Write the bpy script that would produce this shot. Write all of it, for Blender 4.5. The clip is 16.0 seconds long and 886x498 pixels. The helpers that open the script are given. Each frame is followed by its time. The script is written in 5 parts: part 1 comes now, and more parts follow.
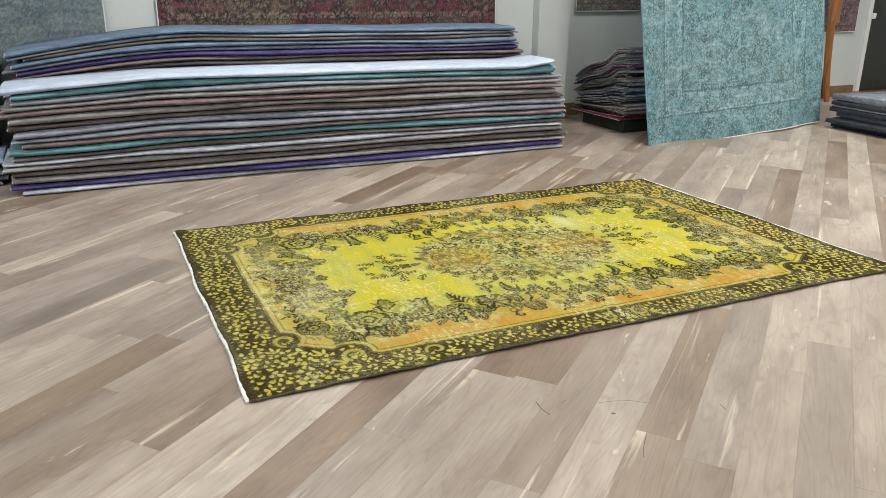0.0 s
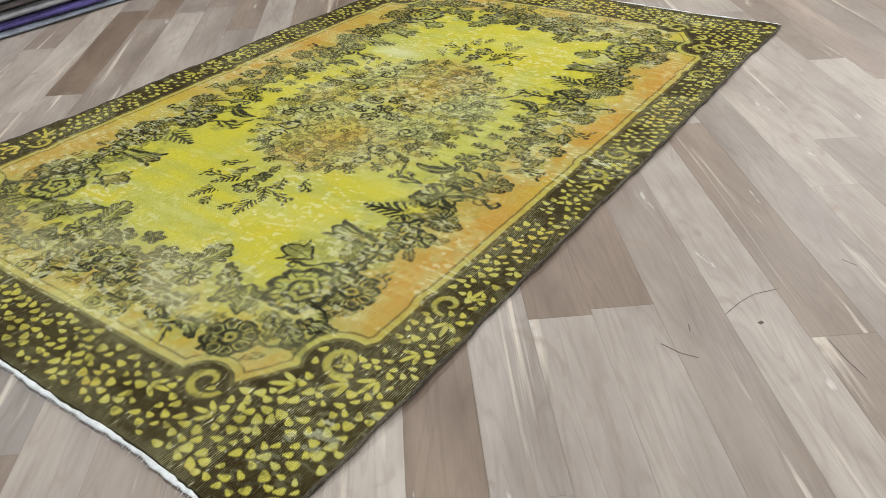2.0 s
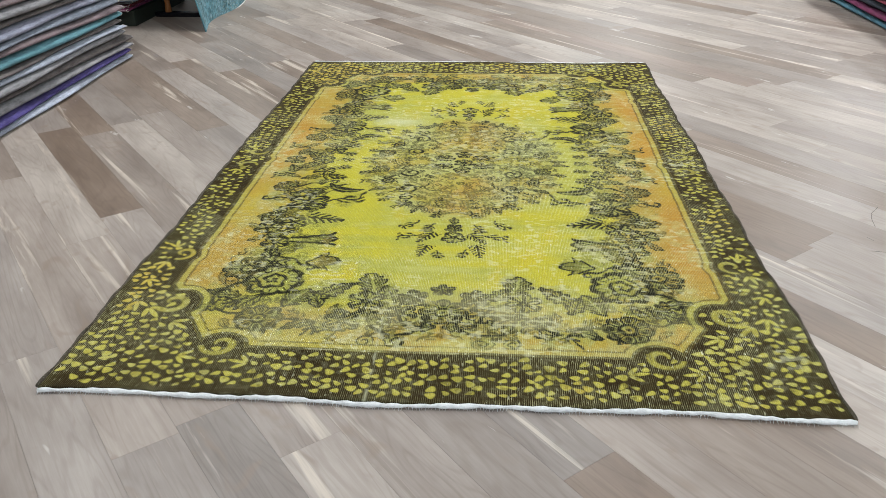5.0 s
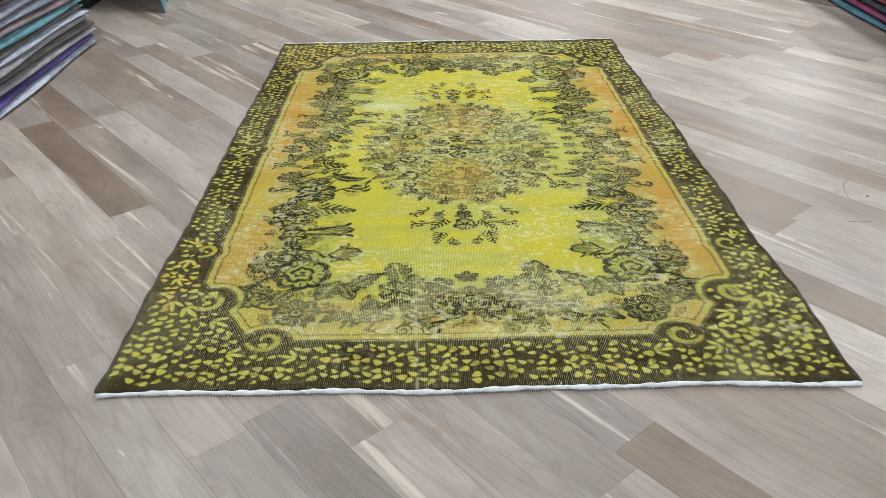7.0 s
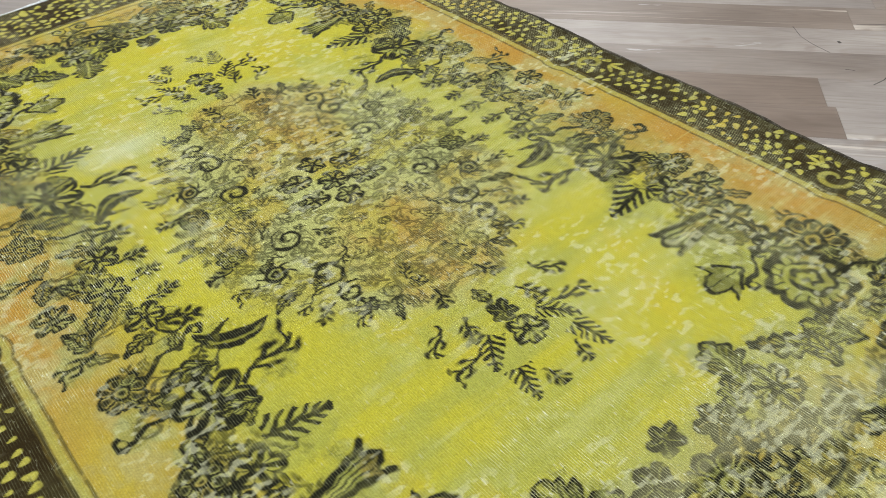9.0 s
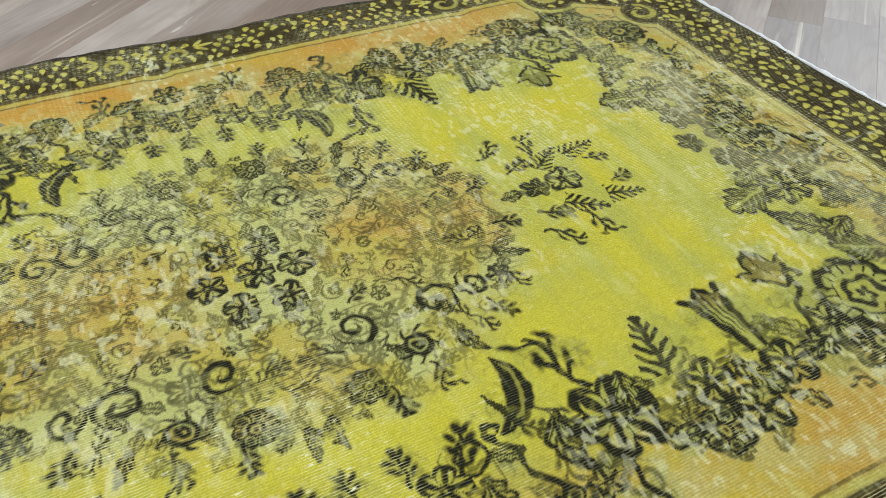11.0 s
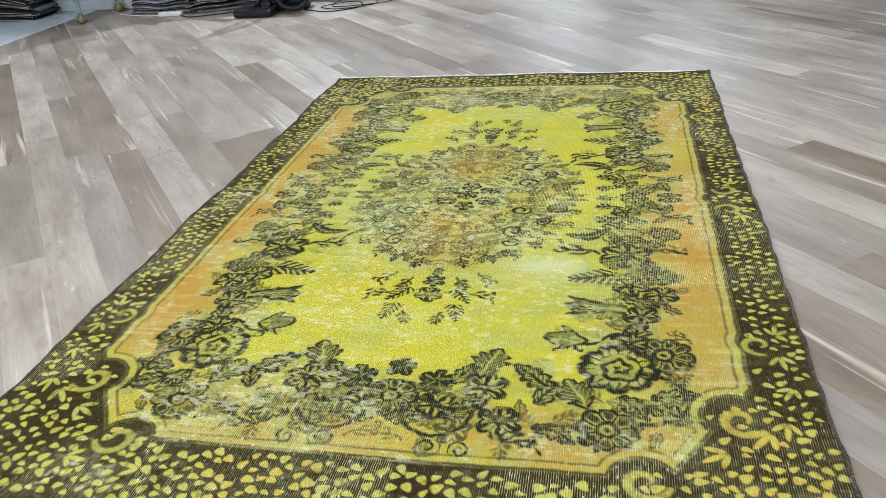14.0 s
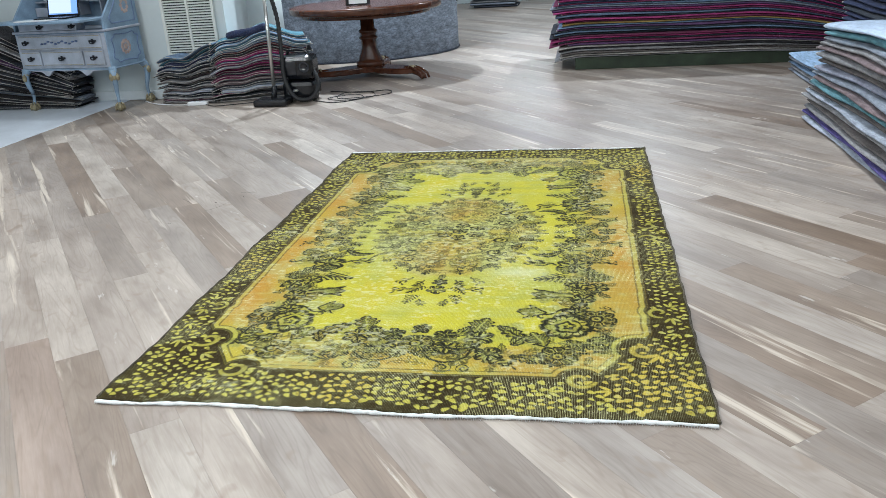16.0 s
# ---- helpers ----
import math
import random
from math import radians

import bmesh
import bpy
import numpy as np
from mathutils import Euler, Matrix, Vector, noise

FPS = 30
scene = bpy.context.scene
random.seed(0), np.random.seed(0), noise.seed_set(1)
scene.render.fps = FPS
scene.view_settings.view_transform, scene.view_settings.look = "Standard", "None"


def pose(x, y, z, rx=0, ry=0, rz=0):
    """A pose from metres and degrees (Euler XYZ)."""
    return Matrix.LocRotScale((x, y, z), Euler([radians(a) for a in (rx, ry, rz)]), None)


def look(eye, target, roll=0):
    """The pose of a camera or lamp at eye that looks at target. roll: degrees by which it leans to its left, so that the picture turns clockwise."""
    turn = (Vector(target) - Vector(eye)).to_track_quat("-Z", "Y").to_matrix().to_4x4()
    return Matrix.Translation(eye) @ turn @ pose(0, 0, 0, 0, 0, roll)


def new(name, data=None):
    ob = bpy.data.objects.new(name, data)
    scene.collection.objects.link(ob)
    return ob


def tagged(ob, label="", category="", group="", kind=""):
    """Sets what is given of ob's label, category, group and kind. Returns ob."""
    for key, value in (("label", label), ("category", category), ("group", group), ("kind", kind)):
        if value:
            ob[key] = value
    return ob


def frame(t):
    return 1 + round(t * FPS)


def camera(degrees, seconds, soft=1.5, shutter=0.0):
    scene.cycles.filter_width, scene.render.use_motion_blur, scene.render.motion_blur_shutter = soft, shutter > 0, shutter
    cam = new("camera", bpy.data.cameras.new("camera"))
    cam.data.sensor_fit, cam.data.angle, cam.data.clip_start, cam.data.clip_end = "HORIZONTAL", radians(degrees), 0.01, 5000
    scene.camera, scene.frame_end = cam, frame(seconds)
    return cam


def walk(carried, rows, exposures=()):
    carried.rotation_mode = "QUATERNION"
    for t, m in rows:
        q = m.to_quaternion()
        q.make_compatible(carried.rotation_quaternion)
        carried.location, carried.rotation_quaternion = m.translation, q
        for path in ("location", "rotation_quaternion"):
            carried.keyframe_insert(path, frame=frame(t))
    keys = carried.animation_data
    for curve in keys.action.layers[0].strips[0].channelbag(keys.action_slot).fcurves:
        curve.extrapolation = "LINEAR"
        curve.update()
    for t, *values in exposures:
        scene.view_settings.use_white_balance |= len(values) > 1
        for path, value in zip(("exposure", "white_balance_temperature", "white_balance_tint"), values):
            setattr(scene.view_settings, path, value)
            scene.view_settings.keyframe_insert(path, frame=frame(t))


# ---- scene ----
cam = camera(58.8, 16.0, soft=0.85)
PATH = [
    (0, (-1.952, -3.368, 1.346), (-1.155, -1.653, 0.696), 0.6),
    (0.5, (-1.848, -3.031, 1.3), (-1.045, -1.355, 0.559), -0.8),
    (1, (-1.901, -2.632, 1.28), (-0.954, -1.12, 0.376), -2.2),
    (1.5, (-1.996, -2.237, 1.238), (-0.846, -0.957, 0.217), -3.7),
    (2, (-2.06, -1.807, 1.196), (-0.726, -0.811, 0.088), -2.8),
    (2.5, (-2.233, -1.469, 1.178), (-0.753, -0.776, 0.025), -0.5),
    (3, (-2.438, -1.165, 1.156), (-0.86, -0.664, 0.033), 0.1),
    (3.5, (-2.604, -0.849, 1.144), (-0.945, -0.462, 0.095), -0.1),
    (4, (-2.859, -0.583, 1.187), (-1.148, -0.322, 0.185), 0.8),
    (4.5, (-3.022, -0.343, 1.227), (-1.275, -0.167, 0.269), -0.3),
    (4.7, (-3.039, -0.26, 1.228), (-1.284, -0.095, 0.282), -0.6),
    (6.8, (-3.254, 0.091, 1.412), (-1.514, 0.069, 0.426), -0.7),
    (7, (-3.14, 0.114, 1.372), (-1.42, 0.09, 0.352), -0.5),
    (7.5, (-2.777, 0.217, 1.314), (-1.123, 0.097, 0.196), 0.5),
    (8, (-2.38, 0.458, 1.28), (-0.819, 0.085, 0.087), 0.8),
    (8.5, (-1.886, 0.638, 1.237), (-0.461, 0.009, -0.017), -2.7),
    (9, (-1.399, 0.795, 1.206), (-0.241, -0.132, -0.136), -3.2),
    (9.2, (-1.229, 0.86, 1.186), (-0.215, -0.184, -0.187), -2.8),
    (11.3, (0.464, 1.11, 1.037), (-0.462, -0.074, -0.282), 3.3),
    (11.5, (0.634, 1.105, 1.07), (-0.43, 0.011, -0.222), 4.5),
    (12, (1.086, 1.1, 1.13), (-0.195, 0.146, -0.073), 3.1),
    (12.5, (1.505, 0.972, 1.095), (0.078, 0.192, -0.069), 1.3),
    (13, (1.934, 0.863, 1.095), (0.398, 0.265, -0.039), 1.6),
    (13.5, (2.316, 0.757, 1.136), (0.683, 0.24, 0.103), -2.7),
    (14, (2.644, 0.513, 1.195), (0.923, 0.102, 0.263), -4.9),
    (14.5, (3.075, 0.378, 1.301), (1.298, 0.03, 0.451), -6.1),
    (15, (3.383, 0.349, 1.354), (1.57, 0.019, 0.577), -5.1),
    (15.5, (3.53, 0.482, 1.354), (1.704, 0.147, 0.612), -3.8),
    (16, (3.672, 0.608, 1.357), (1.842, 0.255, 0.631), -3.8),
]
walk(cam, [(t, look(eye, target, roll)) for t, eye, target, roll in PATH],
     exposures=((0, 0.14, 6950, 10), (2, -0.04, 6350, 9), (7, -0.05, 6150, 9), (9, -0.09, 6100, 9), (12.5, 0.0, 5980, 7), (16, 0.13, 5900, 6)))

# ---- world and light ----
world = bpy.data.worlds.new("world")
scene.world = world
world.use_nodes = True
world.node_tree.nodes["Background"].inputs[0].default_value = (0.75, 0.87, 1.0, 1)
world.node_tree.nodes["Background"].inputs[1].default_value = 0.025


def ceiling_light(x, y, power, size=0.55, colour=(1.0, 0.98, 0.95)):
    lamp = bpy.data.lights.new("ceiling_light", "AREA")
    lamp.shape, lamp.size, lamp.energy, lamp.color = "DISK", size, power, colour
    new("ceiling_light", lamp).matrix_world = pose(x, y, 3.05)


CEILING_POWER = {-3.6: {-3.4: 20, -0.6: 32, 2.2: 64, 5.0: 64}, -0.9: {-3.4: 7, -0.6: 25, 2.2: 34, 5.0: 62}, 1.8: {-3.4: 13, -0.6: 48, 2.2: 40, 5.0: 40}}
for lx in (-3.4, -0.6, 2.2, 5.0):
    for ly in (-3.6, -0.9, 1.8):
        ceiling_light(lx, ly, CEILING_POWER[ly][lx], 0.4)
# three more, unseen, added only to brighten the south-east walls and far floor
for lx, ly in ((4.6, -6.3), (7.7, -5.2), (7.7, -1.8)):
    ceiling_light(lx, ly, 62, 0.4)
for lx, ly in ((-6.4, 1.3), (-5.2, -2.2), (-9.5, -0.2), (-12.5, -0.6)):
    ceiling_light(lx, ly, {-5.2: 130, -6.4: 115}.get(lx, 56), 0.16, (0.93, 0.97, 1.0))


# ---- materials ----
def material(name, rough=0.6, metal=0.0):
    m = bpy.data.materials.new(name)
    m.use_nodes = True
    b = m.node_tree.nodes["Principled BSDF"]
    b.inputs["Roughness"].default_value = rough
    b.inputs["Metallic"].default_value = metal
    return m, m.node_tree.nodes, m.node_tree.links, b


def add(nodes, kind, **values):
    n = nodes.new(kind)
    for key, value in values.items():
        n.inputs[key].default_value = value
    return n


def mixer(nodes, links, a, b, factor, blend="MIX"):
    """A colour mix node: a, b and factor are sockets or values."""
    n = nodes.new("ShaderNodeMix")
    n.data_type, n.blend_type = "RGBA", blend
    for socket, value in ((n.inputs[0], factor), (n.inputs[6], a), (n.inputs[7], b)):
        if hasattr(value, "is_linked"):
            links.new(value, socket)
        else:
            socket.default_value = value
    return n.outputs[2]


def ramp(nodes, links, source, *stops):
    n = nodes.new("ShaderNodeValToRGB")
    e = n.color_ramp.elements
    while len(e) < len(stops):
        e.new(0.5)
    for i, (at, colour) in enumerate(stops):
        e[i].position = at
        e[i].color = (*colour, 1) if len(colour) == 3 else colour
    links.new(source, n.inputs[0])
    return n.outputs[0]


def bumped(nodes, links, shader, height, strength=0.3, distance=0.002):
    n = add(nodes, "ShaderNodeBump", Strength=strength, Distance=distance)
    links.new(height, n.inputs["Height"])
    links.new(n.outputs[0], shader.inputs["Normal"])


def plain(name, colour, rough=0.6, metal=0.0, vary=0.12, scale=9.0, bump=0.1):
    """Paint, wood, plastic or metal with stains at two scales and a fine relief."""
    m, nodes, links, b = material(name, rough, metal)
    co = nodes.new("ShaderNodeTexCoord").outputs["Object"]
    big = add(nodes, "ShaderNodeTexNoise", Scale=scale, Detail=5.0)
    fine = add(nodes, "ShaderNodeTexNoise", Scale=scale * 14, Detail=3.0)
    links.new(co, big.inputs["Vector"]), links.new(co, fine.inputs["Vector"])
    lo = tuple(c * (1 - vary) for c in colour)
    hi = tuple(min(1.0, c * (1 + vary)) for c in colour)
    first = ramp(nodes, links, big.outputs[0], (0.3, lo), (0.7, hi))
    grain = ramp(nodes, links, fine.outputs[0], (0.3, (1 - vary * .6,) * 3), (0.7, (1, 1, 1)))
    links.new(mixer(nodes, links, first, grain, 1.0, "MULTIPLY"), b.inputs["Base Color"])
    bumped(nodes, links, b, fine.outputs[0], bump, 0.002)
    return m


def wool(name, colour, vary=0.34, fleck=(0.5, 0.5, 0.48)):
    """Worn rug pile: mottled dye, pale flecks, fuzzy relief."""
    m, nodes, links, b = material(name, 0.95)
    b.inputs["Specular IOR Level"].default_value = 0.12
    b.inputs["Sheen Weight"].default_value = 0.04
    co = nodes.new("ShaderNodeTexCoord").outputs["Object"]
    streak = add(nodes, "ShaderNodeMapping", Scale=(1.0, 3.0, 5.0))
    links.new(co, streak.inputs["Vector"])
    big = add(nodes, "ShaderNodeTexNoise", Scale=4.0, Detail=6.0, Roughness=0.65)
    links.new(streak.outputs[0], big.inputs["Vector"])
    fine = add(nodes, "ShaderNodeTexNoise", Scale=170.0, Detail=3.0)
    links.new(co, fine.inputs["Vector"])
    lo = tuple(c * (1 - vary) for c in colour)
    hi = tuple(min(1.0, c * (1 + vary) + 0.01) for c in colour)
    dye = ramp(nodes, links, big.outputs[0], (0.32, lo), (0.68, hi))
    spot = ramp(nodes, links, fine.outputs[0], (0.52, (0, 0, 0)), (0.75, (0.5, 0.5, 0.5)))
    pale = tuple(0.6 * c + 0.4 * f for c, f in zip(colour, fleck))
    figure = add(nodes, "ShaderNodeTexNoise", Scale=13.0, Detail=6.0, Roughness=0.75)
    links.new(streak.outputs[0], figure.inputs["Vector"])
    mark = ramp(nodes, links, figure.outputs[0], (0.38, (1 - vary, 1 - vary * 1.03, 1 - vary * 1.03)), (0.56, (1.07, 1.07, 1.07)))
    dye = mixer(nodes, links, dye, mark, 1.0, "MULTIPLY")
    links.new(mixer(nodes, links, dye, (*pale, 1), spot), b.inputs["Base Color"])
    bumped(nodes, links, b, fine.outputs[0], 0.7, 0.005)
    return m


def wood(name, dark, light, rough=0.35, along=(1.0, 12.0, 12.0)):
    m, nodes, links, b = material(name, rough)
    co = nodes.new("ShaderNodeTexCoord").outputs["Object"]
    run = add(nodes, "ShaderNodeMapping", Scale=along)
    links.new(co, run.inputs["Vector"])
    grain = add(nodes, "ShaderNodeTexNoise", Scale=4.0, Detail=8.0, Roughness=0.6, Distortion=0.6)
    links.new(run.outputs[0], grain.inputs["Vector"])
    links.new(ramp(nodes, links, grain.outputs[0], (0.3, dark), (0.7, light)), b.inputs["Base Color"])
    bumped(nodes, links, b, grain.outputs[0], 0.12, 0.002)
    return m


PLANK_TURN = 39.5


def plank_material(name, island, stain=None):
    """Washed grey-brown oak: each board its own tone, or one stain, long grain, pale sapwood streaks, scuffs."""
    m, nodes, links, b = material(name, 0.42)
    geo = nodes.new("ShaderNodeNewGeometry")
    rnd = geo.outputs["Random Per Island"] if island else nodes.new("ShaderNodeObjectInfo").outputs["Random"]
    turn = add(nodes, "ShaderNodeMapping", Rotation=(0, 0, radians(-PLANK_TURN)))
    links.new(geo.outputs["Position"], turn.inputs["Vector"])
    shift = nodes.new("ShaderNodeVectorMath")
    shift.operation = "MULTIPLY_ADD"
    links.new(rnd, shift.inputs[0])
    shift.inputs[1].default_value = (37.0, 91.0, 53.0)
    links.new(turn.outputs[0], shift.inputs[2])
    at = shift.outputs[0]

    def noise_of(scale_vec, scale, detail=4.0, rough=0.55, distort=0.0):
        mp = add(nodes, "ShaderNodeMapping", Scale=scale_vec)
        links.new(at, mp.inputs["Vector"])
        n = add(nodes, "ShaderNodeTexNoise", Scale=scale, Detail=detail, Roughness=rough, Distortion=distort)
        links.new(mp.outputs[0], n.inputs["Vector"])
        return n.outputs[0]

    tone = ramp(nodes, links, rnd, (0.0, (0.235, 0.182, 0.142)), (0.10, (0.285, 0.238, 0.20)), (0.28, (0.30, 0.268, 0.243)), (0.48, (0.375, 0.33, 0.292)),
                (0.66, (0.335, 0.305, 0.282)), (0.84, (0.425, 0.38, 0.338)), (1.0, (0.465, 0.428, 0.388)))
    if stain:
        tone = mixer(nodes, links, (*stain, 1), tone, 0.15)
    cloud = noise_of((0.9, 3.0, 1), 2.2, 4.0, 0.6)
    shade = ramp(nodes, links, cloud, (0.3, (0.68, 0.635, 0.605)), (0.7, (1.10, 1.085, 1.065)))
    grain = noise_of((1.2, 22.0, 1), 5.0, 7.0, 0.62, 0.8)
    fibre = ramp(nodes, links, grain, (0.3, (0.90, 0.885, 0.875)), (0.65, (1.04, 1.04, 1.04)))
    col = mixer(nodes, links, mixer(nodes, links, tone, shade, 1.0, "MULTIPLY"), fibre, 1.0, "MULTIPLY")
    rings = nodes.new("ShaderNodeMath")
    rings.operation = "MULTIPLY"
    links.new(noise_of((0.55, 4.5, 1), 1.5, 2.0, 0.45, 0.5), rings.inputs[0])
    rings.inputs[1].default_value = 95.0
    sweep = nodes.new("ShaderNodeMath")
    sweep.operation = "SINE"
    links.new(rings.outputs[0], sweep.inputs[0])
    arch = ramp(nodes, links, sweep.outputs[0], (0.0, (1.02, 1.02, 1.02)), (0.55, (1.0, 1.0, 1.0)), (1.0, (0.90, 0.885, 0.87)))
    col = mixer(nodes, links, col, arch, 0.8, "MULTIPLY")
    sap = noise_of((0.42, 7.5, 1), 1.6, 5.0, 0.58, 0.5)
    streak = ramp(nodes, links, sap, (0.61, (0, 0, 0)), (0.68, (0.66, 0.66, 0.66)))
    col = mixer(nodes, links, col, (0.68, 0.605, 0.51, 1), streak)
    chalk = noise_of((2.4, 9.0, 1), 1.5, 4.0, 0.6, 0.3)
    patch = ramp(nodes, links, chalk, (0.675, (0, 0, 0)), (0.72, (0.5, 0.5, 0.5)))
    col = mixer(nodes, links, col, (0.66, 0.635, 0.60, 1), patch)
    knot = noise_of((2.0, 4.0, 1), 2.6, 2.0, 0.4, 1.5)
    mark = ramp(nodes, links, knot, (0.62, (0, 0, 0)), (0.76, (0.6, 0.6, 0.6)))
    col = mixer(nodes, links, col, (0.25, 0.19, 0.145, 1), mark)
    b.inputs["Specular IOR Level"].default_value = 0.45
    links.new(col, b.inputs["Base Color"])
    links.new(ramp(nodes, links, cloud, (0.3, (0.36,) * 3), (0.7, (0.50,) * 3)), b.inputs["Roughness"])
    bumped(nodes, links, b, grain, 0.10, 0.0015)
    return m


def pattern_material(name, ribs=200.0, rough=0.92):
    """Dyed pile drawn by the colour layer 'dye'; its alpha is how far the pile is worn down to the ribs of the warp."""
    m, nodes, links, b = material(name, rough)
    b.inputs["Specular IOR Level"].default_value = 0.12
    dye = nodes.new("ShaderNodeVertexColor")
    dye.layer_name = "dye"
    co = nodes.new("ShaderNodeTexCoord").outputs["Object"]
    wave = add(nodes, "ShaderNodeTexWave", **{"Scale": ribs / 20.0, "Distortion": 1.6, "Detail": 1.5, "Detail Scale": 1.5})
    wave.bands_direction = "Y"
    links.new(co, wave.inputs["Vector"])
    fine = add(nodes, "ShaderNodeTexNoise", Scale=260.0, Detail=3.0, Roughness=0.7)
    links.new(co, fine.inputs["Vector"])
    mp = add(nodes, "ShaderNodeMapping", Scale=(45.0, 150.0, 1.0))
    links.new(co, mp.inputs["Vector"])
    fleck = add(nodes, "ShaderNodeTexNoise", Scale=1.0, Detail=2.0)
    links.new(mp.outputs[0], fleck.inputs["Vector"])
    rib = ramp(nodes, links, wave.outputs[0], (0.62, (0, 0, 0)), (0.90, (1, 1, 1)))
    worn = nodes.new("ShaderNodeMath")
    worn.operation = "MULTIPLY"
    broken = ramp(nodes, links, fleck.outputs[0], (0.36, (0.15, 0.15, 0.15)), (0.6, (1, 1, 1)))
    links.new(mixer(nodes, links, rib, broken, 1.0, "MULTIPLY"), worn.inputs[0]), links.new(dye.outputs["Alpha"], worn.inputs[1])
    lifted = mixer(nodes, links, dye.outputs["Color"], (0.70, 0.70, 0.36, 1), 0.70)
    col = mixer(nodes, links, dye.outputs["Color"], lifted, worn.outputs[0])
    spark = ramp(nodes, links, fleck.outputs[0], (0.66, (0, 0, 0)), (0.72, (0.9, 0.9, 0.9)))
    some = nodes.new("ShaderNodeMath")
    some.operation = "MULTIPLY_ADD"
    links.new(dye.outputs["Alpha"], some.inputs[0])
    some.inputs[1].default_value, some.inputs[2].default_value = 1.1, 0.10
    lit = nodes.new("ShaderNodeMath")
    lit.operation = "MULTIPLY"
    links.new(spark, lit.inputs[0]), links.new(some.outputs[0], lit.inputs[1])
    col = mixer(nodes, links, col, (0.70, 0.70, 0.48, 1), lit.outputs[0])
    pile = ramp(nodes, links, fine.outputs[0], (0.3, (0.80, 0.80, 0.80)), (0.7, (1.14, 1.14, 1.14)))
    links.new(mixer(nodes, links, col, pile, 1.0, "MULTIPLY"), b.inputs["Base Color"])
    bumped(nodes, links, b, wave.outputs[0], 0.35, 0.003)
    return m


def glow(name, colour, strength):
    m, nodes, links, b = material(name, 0.2)
    b.inputs["Base Color"].default_value = (0.02, 0.02, 0.02, 1)
    b.inputs["Emission Color"].default_value = (*colour, 1)
    b.inputs["Emission Strength"].default_value = strength
    return m


WALL = plain("wall paint", (0.55, 0.61, 0.625), 0.85, 0, 0.05, 1.5, 0.12)
CEIL = plain("ceiling paint", (0.42, 0.43, 0.43), 0.9, 0, 0.03)
BASE = plain("baseboard wood", (0.20, 0.125, 0.07), 0.5, 0, 0.2)
BASE_WHITE = plain("white baseboard paint", (0.62, 0.67, 0.70), 0.5, 0, 0.06)
PALE_FLOOR = plain("white glazed floor", (0.78, 0.84, 0.92), 0.28, 0, 0.08, 3.0, 0.04)
UNDER = plain("joint dirt", (0.29, 0.25, 0.215), 0.9)
GREEN = plain("green painted board", (0.027, 0.044, 0.024), 0.6, 0, 0.35, 6.0, 0.3)
BLACK_GREEN = plain("dark green board", (0.012, 0.02, 0.013), 0.6, 0, 0.3)
MAHOGANY = wood("polished mahogany", (0.035, 0.011, 0.006), (0.105, 0.036, 0.017), 0.22, (6.0, 1.0, 1.0))
POST_WOOD = wood("varnished orange wood", (0.20, 0.07, 0.018), (0.38, 0.16, 0.05), 0.3, (8.0, 8.0, 1.0))
GILT = plain("worn gilding", (0.34, 0.30, 0.19), 0.5, 0.35, 0.35, 30.0, 0.4)
DESK_BLUE = plain("pale blue desk paint", (0.23, 0.33, 0.45), 0.5, 0, 0.24, 7.0)
DESK_WHITE = plain("chalky lilac-white desk paint", (0.37, 0.405, 0.475), 0.5, 0, 0.20, 9.0)
DESK_LINE = plain("faded blue ornament paint", (0.14, 0.20, 0.36), 0.6, 0, 0.3, 20.0)
DESK_ROSE = plain("faded pink ornament paint", (0.46, 0.36, 0.33), 0.6, 0, 0.3, 20.0)
IRON = plain("blackened brass", (0.02, 0.022, 0.03), 0.4, 0.5, 0.3)
BLACK = plain("black plastic", (0.004, 0.005, 0.008), 0.22, 0, 0.2)
SMOKE = plain("grey translucent plastic", (0.02, 0.022, 0.028), 0.12, 0, 0.2)
RUBBER = plain("black rubber", (0.006, 0.007, 0.009), 0.6)
CHROME = plain("brushed steel tube", (0.55, 0.55, 0.54), 0.28, 0.9, 0.1)
WHITE = plain("white plastic", (0.75, 0.77, 0.79), 0.35, 0, 0.04)
GRILLE = plain("cream grille paint", (0.66, 0.69, 0.66), 0.5, 0, 0.06)
SHADE_GAP = plain("shade between slats", (0.03, 0.033, 0.033), 0.9)
DOOR_DARK = plain("dark grey door", (0.03, 0.034, 0.033), 0.3, 0, 0.15)
PAPER = plain("white card", (0.8, 0.82, 0.85), 0.6, 0, 0.03)
SCREEN = glow("blue lit screen", (0.25, 0.45, 1.0), 1.1)
SCREEN_PAGE = glow("white page on the screen", (0.75, 0.85, 1.0), 1.0)
FRINGE = wool("cream cotton fringe", (0.72, 0.74, 0.74), 0.1, (0.9, 0.9, 0.9))
OVERCAST = wool("dark brown edge binding", (0.075, 0.062, 0.042), 0.4, (0.5, 0.5, 0.42))
GREY_CARPET = wool("blue-grey carpet", (0.17, 0.195, 0.235), 0.45, (0.3, 0.32, 0.36))


# ---- shapes ----
def link_bm(name, bm, mat, parent=None, label="", smooth=False):
    bmesh.ops.recalc_face_normals(bm, faces=bm.faces)
    me = bpy.data.meshes.new(name)
    bm.to_mesh(me)
    bm.free()
    for p in me.polygons:
        p.use_smooth = smooth
    me.materials.append(mat)
    ob = new(name, me)
    if parent is not None:
        ob.parent = parent
    if label:
        tagged(ob, label)
    return ob


def part(name, bm, mat, parent, label="", smooth=False):
    return link_bm(name, bm, mat, parent, label, smooth)


